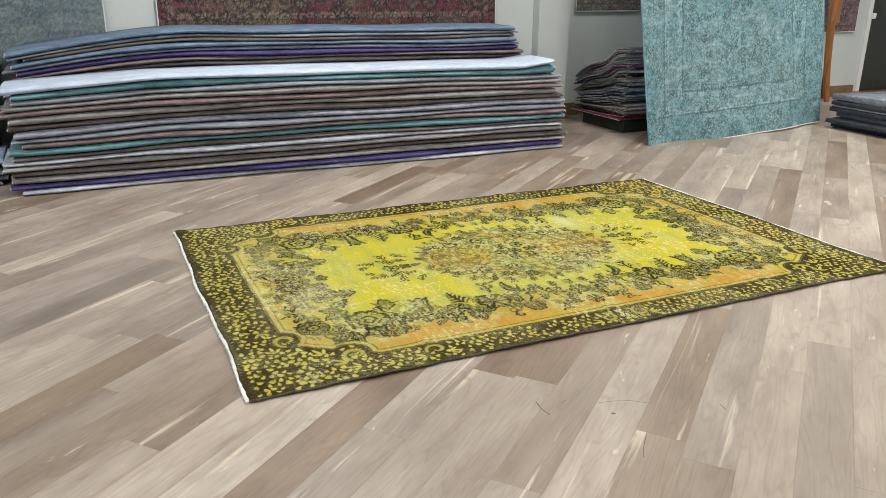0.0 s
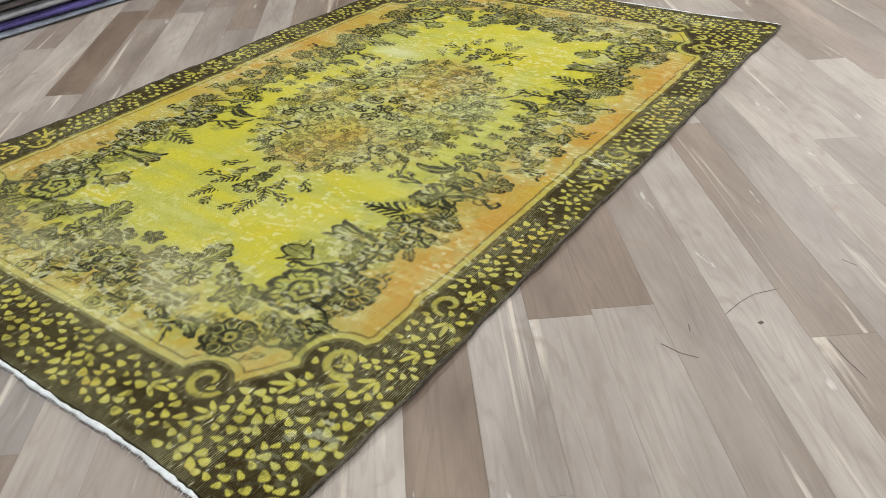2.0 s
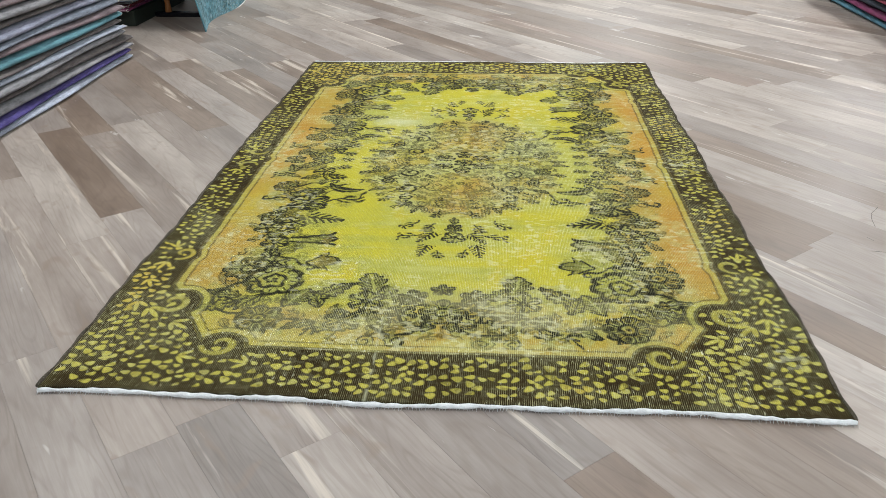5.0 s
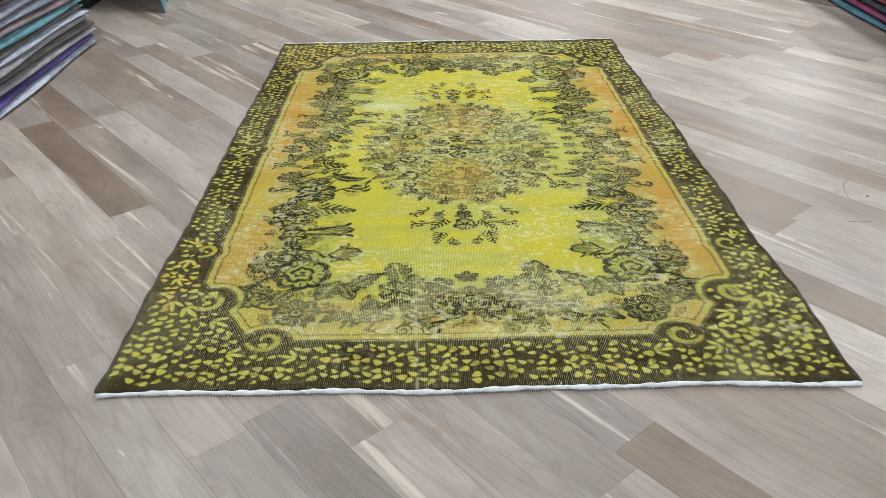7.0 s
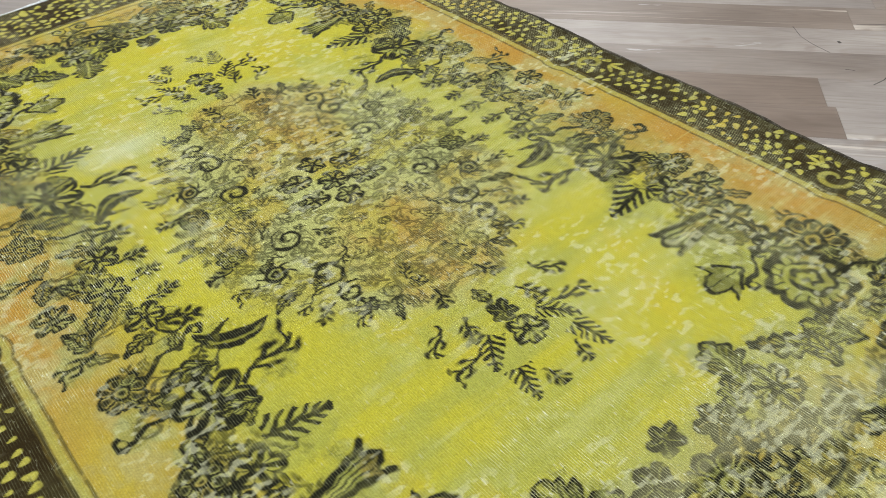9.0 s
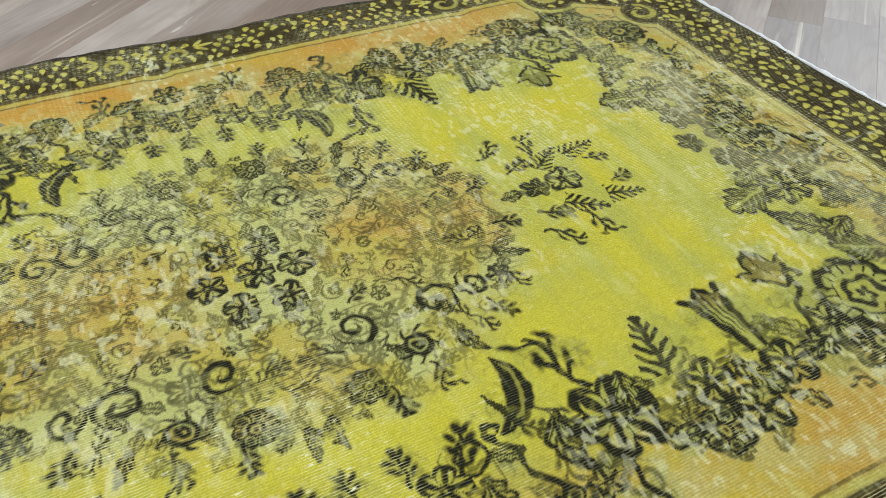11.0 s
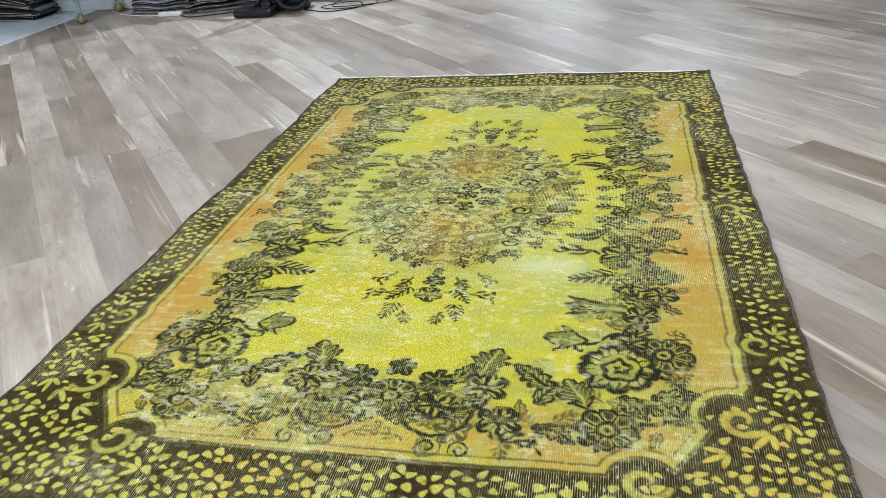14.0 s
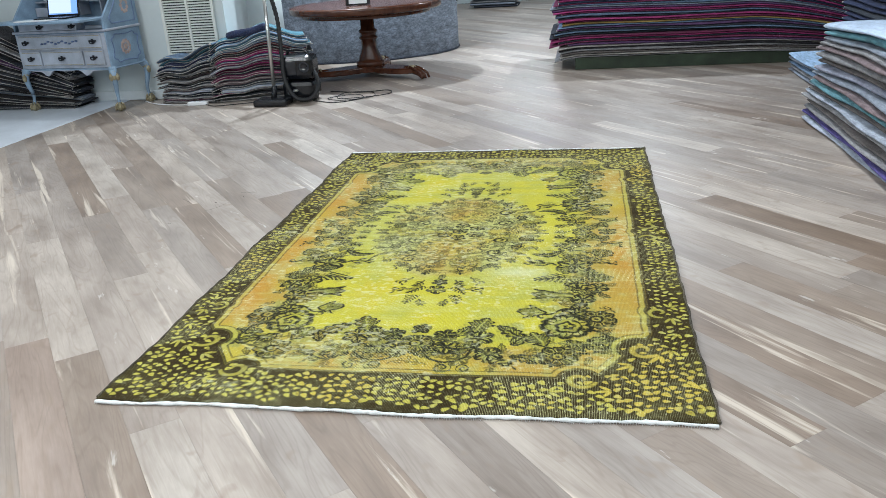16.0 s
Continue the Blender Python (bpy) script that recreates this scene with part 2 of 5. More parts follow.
def thing(name, m, label, category, group=""):
    ob = new(name)
    ob.empty_display_size = 0.1
    ob.matrix_basis = m
    return tagged(ob, label, category, group)


def box(x0, x1, y0, y1, z0, z1, bevel=0.0, bm=None):
    bm = bm or bmesh.new()
    r = bmesh.ops.create_cube(bm, size=1.0)
    for v in r["verts"]:
        v.co = Vector((x0 + (v.co.x + .5) * (x1 - x0), y0 + (v.co.y + .5) * (y1 - y0), z0 + (v.co.z + .5) * (z1 - z0)))
    if bevel:
        edges = list({e for v in r["verts"] for e in v.link_edges})
        bmesh.ops.bevel(bm, geom=edges, offset=bevel, segments=2, affect="EDGES", profile=0.5)
    return bm


def lathe(profile, steps=28, bm=None, at=(0, 0, 0)):
    """Turned body: profile of (radius, height) pairs round the z axis."""
    bm = bm or bmesh.new()
    rings = []
    for r, z in profile:
        rings.append([bm.verts.new((at[0] + r * math.cos(2 * math.pi * i / steps), at[1] + r * math.sin(2 * math.pi * i / steps), at[2] + z))
                      for i in range(steps)])
    for a, b in zip(rings, rings[1:]):
        for i in range(steps):
            bm.faces.new((a[i], a[(i + 1) % steps], b[(i + 1) % steps], b[i]))
    bm.faces.new(rings[0][::-1]), bm.faces.new(rings[-1])
    return bm


def tube(points, radius, steps=8, bm=None):
    """A round bar along points; radius is a number or a function of the run 0 to 1."""
    bm = bm or bmesh.new()
    pts = [Vector(p) for p in points]
    rings = []
    side = None
    for i, p in enumerate(pts):
        ahead = (pts[min(i + 1, len(pts) - 1)] - pts[max(i - 1, 0)]).normalized()
        if side is None:
            side = ahead.orthogonal().normalized()
        side = (side - ahead * side.dot(ahead)).normalized()
        up = ahead.cross(side)
        r = float(radius(i / (len(pts) - 1))) if callable(radius) else radius
        rings.append([bm.verts.new(p + r * (math.cos(2 * math.pi * k / steps) * side + math.sin(2 * math.pi * k / steps) * up)) for k in range(steps)])
    for a, b in zip(rings, rings[1:]):
        for i in range(steps):
            bm.faces.new((a[i], a[(i + 1) % steps], b[(i + 1) % steps], b[i]))
    bm.faces.new(rings[0][::-1]), bm.faces.new(rings[-1])
    return bm


def curve_points(ctrl, n=24):
    """Points on a smooth curve through ctrl."""
    c = [Vector(p) for p in ctrl]
    c = [2 * c[0] - c[1]] + c + [2 * c[-1] - c[-2]]
    out = []
    for i in range(1, len(c) - 2):
        for k in range(n):
            t = k / n
            out.append(0.5 * ((2 * c[i]) + (c[i + 1] - c[i - 1]) * t + (2 * c[i - 1] - 5 * c[i] + 4 * c[i + 1] - c[i + 2]) * t * t
                              + (3 * c[i] - c[i - 1] - 3 * c[i + 1] + c[i + 2]) * t ** 3))
    out.append(c[-2])
    return out


def ball(x, y, z, r, squash=1.0, bm=None):
    bm = bm or bmesh.new()
    bmesh.ops.create_uvsphere(bm, u_segments=12, v_segments=8, radius=r, matrix=Matrix.Translation((x, y, z)) @ Matrix.Diagonal((1, 1, squash, 1)))
    return bm


# ---- the room ----
def wall(name, *spans, mat=WALL):
    bm = bmesh.new()
    for s in spans:
        box(*s, bm=bm)
    return tagged(link_bm(name, bm, mat), "plain pale grey-green painted wall", "wall", kind="structure")


wall("wall_north", (-15.2, 2.21, 3.55, 3.8, 0, 3.1), (2.56, 7.03, 3.62, 3.8, 0, 3.1), (8.3, 9.2, 3.62, 3.8, 0, 3.1), (7.03, 8.3, 3.62, 3.8, 2.1, 3.1))
wall("wall_pier", (2.212, 2.558, 3.44, 3.8, 0, 3.1))
wall("wall_west", (-4.28, -4.0, -8.0, -2.93, 0, 3.1), (-4.9, -4.62, -3.3, -2.66, 0, 3.1), (-4.62, -4.28, -3.2, -2.95, 0, 3.1))
wall("wall_far", (-15.4, -15.2, -8.0, 3.8, 0, 3.1))
wall("wall_south", (-15.2, 9.2, -8.2, -8.0, 0, 3.1))
wall("wall_east", (9.2, 9.4, -8.2, 3.8, 0, 3.1))
tagged(link_bm("ceiling", box(-15.4, 9.4, -8.2, 3.8, 3.1, 3.2), CEIL), "plain grey painted ceiling", "ceiling", kind="structure")
tagged(link_bm("baseboard", box(2.56, 6.98, 3.598, 3.618, 0, 0.13, 0.004), BASE), "brown wooden baseboard along the pale wall", "baseboard", kind="structure")
tagged(link_bm("baseboard", box(2.19, 2.575, 3.418, 3.438, 0, 0.13, 0.004), BASE), "brown wooden baseboard along the pier", "baseboard", kind="structure")
tagged(link_bm("baseboard", box(-3.998, -3.98, -7.9, -2.95, 0.006, 0.10, 0.004), BASE_WHITE), "pale painted baseboard behind the desk", "baseboard", kind="structure")
door = tagged(link_bm("door_1", box(7.10, 8.3, 3.66, 3.70, 0.02, 2.08, 0.004), DOOR_DARK), "dark grey glossy door in the pale wall", "door", kind="structure")
part("door_frame", box(7.032, 7.10, 3.60, 3.72, 0, 2.1, 0.006), WHITE, door, "white door frame")
part("latch", box(7.085, 7.125, 3.56, 3.66, 0.93, 1.0, 0.01), WHITE, door, "white latch")
part("sill", box(6.75, 8.4, 3.36, 3.6, 0.0, 0.05, 0.008), POST_WOOD, door, "orange wooden door sill")

floor = tagged(link_bm("floor", box(-15.2, 9.2, -8.0, 3.8, -0.08, -0.022), UNDER), "washed grey-brown oak plank floor laid diagonally", "floor", kind="structure")
tagged(link_bm("floor_white", box(-4.0, 1.0, -8.0, -4.14, 0.0, 0.005), PALE_FLOOR), "white glossy floor strip beside the planks", "floor", kind="structure")


# ---- folded rugs in stacks ----
SHADES = {
    "ice white": (0.54, 0.61, 0.69), "aqua": (0.125, 0.27, 0.285), "pale grey": (0.42, 0.435, 0.46), "taupe": (0.27, 0.25, 0.232),
    "brown": (0.14, 0.115, 0.098), "rosy brown": (0.21, 0.15, 0.142), "grey": (0.23, 0.245, 0.265), "lilac grey": (0.29, 0.285, 0.325),
    "purple": (0.075, 0.055, 0.185), "charcoal": (0.032, 0.036, 0.045), "slate blue": (0.15, 0.215, 0.29), "teal": (0.075, 0.18, 0.21),
    "navy": (0.022, 0.03, 0.07), "burgundy": (0.20, 0.032, 0.085), "magenta": (0.42, 0.045, 0.17), "gold": (0.40, 0.26, 0.07),
    "beige": (0.42, 0.37, 0.31), "pale blue": (0.36, 0.48, 0.60), "dark brown": (0.020, 0.017, 0.018), "plum": (0.11, 0.05, 0.12),
    "red": (0.22, 0.035, 0.05)}
WOOLS = {k: wool(k + " wool", (v[0] * 0.90, v[1] * 0.97, min(0.95, v[2] * 1.10)), 0.12 if k == "ice white" else 0.34) for k, v in SHADES.items()}


EDGE = wool("pale rug edge", (0.50, 0.48, 0.45))


def folded_rug(m, length, depth, low, high, shade, rng, group, label, front=0.0, steps=44, ply=1):
    """A rug folded flat: its rounded fold looks along -y, it runs along x. low(x, y) and high(x, y): the heights of its two faces."""
    bm = bmesh.new()
    a, b = rng.uniform(-0.05, 0.06), length + rng.uniform(-0.055, 0.03)
    if length > 2 and rng.random() < 0.3:
        a += rng.uniform(0.05, 0.11)
    ph = rng.uniform(0, 9)
    rings = []
    run = [a, a + 0.005, a + 0.016] + [a + (b - a) * i / steps for i in range(1, steps)] + [b - 0.016, b - 0.005, b]
    for i, x in enumerate(run):
        wob = front + 0.012 * math.sin(2.1 * x + ph) + 0.006 * math.sin(6.3 * x + 2 * ph)
        ring = []
        end = min(i, len(run) - 1 - i)
        nip = (0.30, 0.07, 0.0)[min(end, 2)]
        t = (high(x, 0.05) - low(x, 0.05)) * 0.62
        for y, f in ((depth, 0.12), (depth, 0.5), (depth, 0.88), (depth * .66, 1.0), (depth * .33, 1.0), (t * 3.2, 0.965), (t * 1.3, 0.885), (t * .45, 0.76), (t * .10, 0.62), (0.0 if ply == 1 else t * .9, 0.5),
                     (t * .10, 0.38), (t * .45, 0.22), (t * 1.3, 0.09), (t * 3.2, 0.02), (depth * .33, 0.0), (depth * .66, 0.0)):
            f = 0.5 + (f - 0.5) * (1 - nip)
            yy = y + wob * (1 - y / depth)
            lo, hi = low(x, yy), high(x, yy)
            ring.append(bm.verts.new((x, yy, lo + (hi - lo) * f)))
        rings.append(ring)
    ends = [[tuple(v.co) for v in r[5:14]] for r in (rings[0], rings[-1])]
    lips = [tuple(r[8].co) for r in rings]
    n = len(rings[0])
    for r, s in zip(rings, rings[1:]):
        for k in range(n):
            bm.faces.new((r[k], r[(k + 1) % n], s[(k + 1) % n], s[k]))
    bm.faces.new(rings[0][::-1]), bm.faces.new(rings[-1])
    ob = link_bm("folded_rug", bm, WOOLS[shade], smooth=True)
    ob.matrix_basis = m
    for ring in (0, -1):
        pts = [(x + rng.uniform(-.004, .004), y, z + rng.uniform(-.001, .001)) for x, y, z in ends[ring]]
        part("fringe", tube(pts, lambda q: 0.0030 + 0.0016 * math.sin(40 * q + ph), 5), EDGE, ob, "frayed pale end", True)
    if ply == 2:
        part("edge_binding", tube(lips[1:-1], lambda q: 0.0024 + 0.0007 * math.sin(60 * q), 5), EDGE, ob, "pale edge cord", True)
    return tagged(ob, label, "folded rug", group)


def stack(m, length, depth, shades, thick, group, where, shape=None, seed=1, jut=0.02, bottom=0.0, wave=0.006, lean=0.0, short=0.0, ply=1):
    """Folded rugs one on another, from the lowest up. shape(x, share): how far the pile bends at x, share 0 at the foot and 1 on top."""
    rng = random.Random(seed)
    shape = shape or (lambda x, share: 0.0)
    ths = [thick * rng.uniform(0.75, 1.25) for _ in shades]
    k = thick * len(shades) / sum(ths)
    ths = [t * k for t in ths]
    waves = [(rng.uniform(1.2, 2.6), rng.uniform(0, 9), rng.uniform(3.5, 6), rng.uniform(0, 9)) for _ in range(len(shades) + 1)]
    total = sum(ths)

    def level(i):
        z = sum(ths[:i])
        f1, p1, f2, p2 = waves[i]
        amp = 0.0 if i == 0 else wave

        def at(x, y):
            return bottom + z + amp * (math.sin(f1 * x + p1) + 0.6 * math.sin(f2 * x + p2)) * min(1.0, z / 0.1) + shape(x, z / total)
        return at

    for i, shade in enumerate(shades):
        share = sum(ths[:i]) / total
        folded_rug(m, length - short * share ** 3, depth * rng.uniform(0.97, 1.0), level(i), level(i + 1), shade, rng, group,
                   "%s folded rug %s" % (shade, where), front=lean * share + rng.uniform(-jut, jut), ply=ply)


FRONT = ["pale grey", "purple", "taupe", "brown", "taupe", "pale grey", "brown", "aqua", "rosy brown", "grey", "lilac grey", "brown",
         "taupe", "rosy brown", "taupe", "grey", "aqua", "ice white"]
stack(pose(-2.39, 2.16, 0), 4.14, 0.60, FRONT, 0.0396, "long stack of folded rugs", "in the long stack on the planks",
      lambda x, s: s * (0.015 * math.sin(1.1 * x) - 0.05 * max(0.0, 1 - x / 0.9) + (0.05 * max(0, x - 3.75) / 0.4 if s > 0.9 else 0)), seed=3, jut=0.014, lean=0.11, short=0.10)
BACK = ["taupe", "grey", "brown", "slate blue", "grey", "taupe", "charcoal", "pale grey", "brown", "grey", "lilac grey", "charcoal", "taupe", "grey", "brown", "aqua",
        "charcoal", "grey", "pale grey", "rosy brown", "taupe", "rosy brown", "purple", "grey", "slate blue", "brown", "grey", "slate blue"]
stack(pose(-2.36, 2.80, 0), 4.03, 0.62, BACK, 0.0348, "tall stack of folded rugs", "in the tall stack by the wall",
      lambda x, s: -0.14 * s * max(0.0, 1 - x / 1.3) ** 1.6 + 0.012 * s * math.sin(1.3 * x), seed=5, jut=0.02, short=0.06)
stack(pose(-4.45, 2.52, 0), 1.98, 0.60, ["grey", "taupe", "slate blue", "grey", "pale blue"], 0.036, "low stack beside the long one", "in a low stack on the planks", seed=7, jut=0.03)
stack(pose(-4.6, 3.02, 0), 2.08, 0.42, ["navy", "charcoal", "navy", "navy", "charcoal", "navy", "navy", "charcoal", "navy", "navy", "navy", "charcoal", "navy", "navy", "navy", "navy", "navy", "navy"],
      0.046, "dark stack by the wall", "in the dark stack by the wall", seed=8, jut=0.02)

PILE = ["burgundy", "red", "rosy brown", "grey", "rosy brown", "beige", "taupe", "charcoal", "pale grey", "lilac grey", "slate blue", "navy", "slate blue", "pale grey", "navy", "lilac grey", "pale grey", "beige",
        "grey", "charcoal", "pale grey", "taupe", "plum", "pale grey", "grey", "lilac grey", "pale grey", "burgundy", "grey", "lilac grey"]
plinth = tagged(link_bm("plinth", box(2.64, 3.62, 2.55, 3.22, 0, 0.11, 0.006), BLACK_GREEN), "dark green wooden plinth under a rug pile", "plinth")
stack(pose(2.60, 3.27, 0, 0, 0, -90), 0.74, 1.0, PILE, 0.0215, "pile on the dark plinth", "in the pile on the dark plinth",
      lambda x, s: -0.30 * s * max(0.0, 1 - max(x, 0.0) / 0.55) ** 0.9 + 0.022 * s * math.sin(11 * x), seed=9, jut=0.045, bottom=0.112, wave=0.014, ply=2)

stack(pose(4.72, 1.02, 0), 2.2, 1.06, ["navy", "charcoal", "grey", "charcoal", "lilac grey", "charcoal", "grey"], 0.046, "low stack by the hanging rug", "in the low stack by the hanging rug",
      lambda x, s: 0.01 * math.sin(2 * x) * s, seed=11, jut=0.05, wave=0.012, ply=2)
stack(pose(4.15, -2.75, 0, 0, 0, 180), 2.9, 0.7, ["teal", "burgundy", "charcoal", "red", "grey", "burgundy", "plum", "taupe", "burgundy", "teal", "grey", "magenta", "navy"], 0.045,
      "stack along the south side", "in a stack on the planks", seed=12)

tagged(link_bm("platform", box(-5.9, -4.95, 0.51, 2.86, 0, 0.125, 0.006), GREEN), "green painted low wooden platform under the rug stack", "platform")
WEST = ["taupe", "beige", "brown", "taupe", "dark brown", "beige", "plum", "burgundy", "charcoal", "magenta", "burgundy", "charcoal", "slate blue", "charcoal", "plum", "slate blue", "gold", "burgundy",
        "magenta", "charcoal", "slate blue", "burgundy", "magenta", "plum", "grey", "slate blue", "burgundy", "navy", "magenta", "charcoal", "burgundy", "plum", "slate blue", "navy",
        "burgundy", "charcoal", "magenta", "navy", "slate blue", "navy"]


def sagging(x, s):
    drop = max(0.0, x - 1.95) / 1.1
    return -(0.05 + 0.30 * s) * drop ** 1.5 - 0.05 * (1 - s) * max(0.0, 1 - x / 0.35) ** 2 + 0.012 * s * math.sin(2.4 * x + 1)


stack(pose(-4.93, 0.28, 0, 0, 0, 90), 3.05, 1.0, WEST, 0.0206, "stack on the green platform", "in the stack on the green platform", sagging, seed=14, jut=0.02, bottom=0.128, wave=0.004)

LEFT = ["taupe", "burgundy", "taupe", "charcoal", "pale grey", "rosy brown", "taupe", "charcoal", "beige", "taupe", "rosy brown", "charcoal", "taupe", "charcoal", "grey", "slate blue", "navy", "slate blue", "teal", "slate blue"]
stack(pose(-3.72, -3.60, 0, 0, 0, 84), 0.62, 0.26, LEFT, 0.0205,
      "piles by the grille", "in the pile below the wall grille", lambda x, s: s * (0.15 * (max(0.0, x) / 0.6) ** 1.2 + 0.022 * math.sin(13 * x)) + 0.008 * math.sin(17 * x) * min(1, 5 * s), seed=15, jut=0.05, wave=0.010, ply=2)
RIGHT = ["taupe", "beige", "charcoal", "taupe", "burgundy", "pale grey", "grey", "charcoal", "rosy brown", "pale grey", "magenta", "burgundy", "charcoal", "pale grey", "magenta", "lilac grey", "burgundy", "slate blue",
         "magenta", "pale grey", "charcoal", "red", "slate blue", "pale grey", "teal", "slate blue", "navy", "teal"]
RIGHT = [(("burgundy", "slate blue", "red", "teal")[i // 3 % 4] if i % 3 == 1 and "grey" in c else c) for i, c in enumerate(RIGHT)]
stack(pose(-3.66, -2.99, 0, 0, 0, 112), 0.98, 0.42, RIGHT, 0.0185, "piles by the grille", "in the pile beside the vacuum cleaner",
      lambda x, s: s * (0.16 * min(max(x, 0.0), .55) / .55 + 0.03 * math.sin(5 * x) + 0.02 * math.sin(14 * x) - 0.22 * max(0, x - 0.6)) + 0.008 * math.sin(19 * x) * min(1, 5 * s), seed=16, jut=0.05, wave=0.011, ply=2)
stack(pose(-3.62, -6.7, 0.006, 0, 0, 90), 2.2, 0.34, ["charcoal", "dark brown", "charcoal", "dark brown", "grey", "charcoal", "dark brown", "charcoal", "charcoal", "dark brown", "charcoal", "dark brown", "charcoal", "dark brown", "plum", "dark brown", "charcoal",
                                              "dark brown", "dark brown", "taupe", "dark brown", "charcoal", "dark brown"], 0.038,
      "dark pile behind the desk", "in the dark pile behind the desk", lambda x, s: -s * 0.55 * max(0.0, x - 1.25), seed=17, jut=0.06, wave=0.016, ply=2)
stack(pose(-11.7, -2.9, 0, 0, 0, 90), 1.0, 0.8, ["teal", "slate blue", "teal", "grey", "teal", "charcoal", "slate blue", "teal"], 0.05, "far stacks", "in a far stack", seed=18)
stack(pose(-13.6, -1.75, 0, 0, 0, 90), 0.95, 0.8, ["charcoal", "grey", "taupe", "charcoal", "grey", "charcoal"], 0.05, "far stacks", "in a far stack", seed=19)

# a rolled runner on the low stack, and a rolled rug on the pile by the grille
for m, l, r, shade, label in ((pose(5.35, 1.45, 0.385), 0.9, 0.05, "grey", "grey rolled runner on the low stack"),
                              (pose(-3.86, -2.86, 0.622, 0, -10, 75), 0.46, 0.035, "navy", "dark rolled rug on the pile of folded rugs")):
    pts = [(t * l / 8, 0, 0.006 * math.sin(t)) for t in range(9)]
    roll = tagged(link_bm("rolled_rug", tube(pts, r, 14), WOOLS[shade], smooth=True), label, "rolled rug")
    roll.matrix_basis = m


# ---- woven patterns ----
def soft_noise(nu, nv, cu, cv, rs):
    """Smooth random field 0 to 1 with about cu by cv waves over the sheet."""
    g = rs.rand(int(cu) + 3, int(cv) + 3)
    a, b = np.linspace(0, cu, nu), np.linspace(0, cv, nv)
    ia, ib = a.astype(int), b.astype(int)
    fa, fb = a - ia, b - ib
    fa, fb = (fa * fa * (3 - 2 * fa))[:, None], (fb * fb * (3 - 2 * fb))[None, :]
    p = g[ia][:, ib] * (1 - fa) + g[ia + 1][:, ib] * fa
    q = g[ia][:, ib + 1] * (1 - fa) + g[ia + 1][:, ib + 1] * fa
    return p * (1 - fb) + q * fb


def layered(nu, nv, cu, cv, rs, octaves=4):
    out, amp, norm = 0.0, 1.0, 0.0
    for k in range(octaves):
        out = out + amp * soft_noise(nu, nv, cu * 2 ** k, cv * 2 ** k, rs)
        norm += amp
        amp *= 0.55
    return out / norm


def line(d, w):
    return np.clip(1.75 - 1.05 * np.abs(d) / w, 0, 1)


def step(a, b, x):
    t = np.clip((x - a) / (b - a), 0, 1)
    return t * t * (3 - 2 * t)


# motifs: each takes the place on the motif (about -1 to 1) and gives the drawn line and the filled shape
def flower(n):
    def draw(p, q):
        r, th = np.hypot(p, q), np.arctan2(q, p)
        petal = np.abs(np.cos(n * th / 2))
        rim = 0.55 + 0.42 * petal ** 0.6
        ink = line(r - rim, 0.10)
        ink = np.maximum(ink, line((1 - petal) * r * 0.8, 0.07) * (r < rim * 1.02) * (r > 0.2))
        ink = np.maximum(ink, line(np.sin(n * th) * r, 0.10) * (r > 0.3) * (r < 0.6) * 0.8)
        ink = np.maximum(ink, line(r - 0.17, 0.09))
        return ink, (r < rim) * 0.8
    return draw


def rose(p, q):
    r, th = np.hypot(p, q), np.arctan2(q, p)
    rim = 0.78 + 0.18 * np.abs(np.cos(4.5 * th)) ** 0.7
    ink = line(r - rim, 0.10)
    curl = np.mod(r * 3.1 - th / (2 * np.pi) + 0.12 * np.cos(5 * th), 1) - 0.5
    ink = np.maximum(ink, line(curl, 0.20) * (r < 0.62))
    ink = np.maximum(ink, line(np.sin(9 * th) * r, 0.16) * (r > 0.6) * (r < rim * 0.92))
    return ink, (r < rim) * 1.0


def leaf(lobes, wide=0.33, bend=0.0):
    def draw(p, q):
        s = np.clip((p + 1) / 2, 0, 1)
        q = q - bend * (1 - p * p)
        h = wide * np.sin(np.pi * s ** 0.8) * (0.5 + 0.5 * np.abs(np.cos(lobes * np.pi * s)) ** 0.7) * 2 ** 0.5
        on = (p > -1) & (p < 1)
        d = np.abs(q) - h
        ink = line(d, 0.075) * on
        ink = np.maximum(ink, line(q, 0.06) * on)
        ink = np.maximum(ink, line(np.sin((s - np.abs(q) * 0.7) * lobes * np.pi * 2), 0.55) * (d < 0) * on * 0.85)
        return ink, ((d < 0) & on) * 1.0
    return draw


def fan(p, q):
    """A leaf that spreads into fingers from its stem."""
    x = p + 0.9
    r, th = np.hypot(x, q), np.arctan2(q, x)
    rim = 1.75 * (0.62 + 0.38 * np.abs(np.cos(3.4 * th))) * (np.abs(th) < 0.72)
    ink = line(r - rim, 0.09) * (np.abs(th) < 0.8)
    ink = np.maximum(ink, line(np.sin(3.4 * th) * r, 0.07) * (r < rim) * (r > 0.3))
    ink = np.maximum(ink, line(np.abs(th) * r - 0.72 * r, 0.07) * (r < 1.1))
    ink = np.maximum(ink, (r < rim) * (r > .7) * 0.45)
    return ink, (r < rim) * 0.95


def fern(p, q):
    s = (p + 1) / 2
    h = 0.60 * np.clip(1 - s, 0, 1) ** 0.55 + 0.08
    on = (p > -1) & (p < 1) & (np.abs(q) < h)
    ink = line(q, 0.07) * (np.abs(p) < 1)
    w = np.abs(np.mod((s - 0.50 * np.abs(q)) * 5, 1) - 0.5)
    ink = np.maximum(ink, np.clip(2.2 - w / .15, 0, 1) * on)
    return ink, on * 0.35


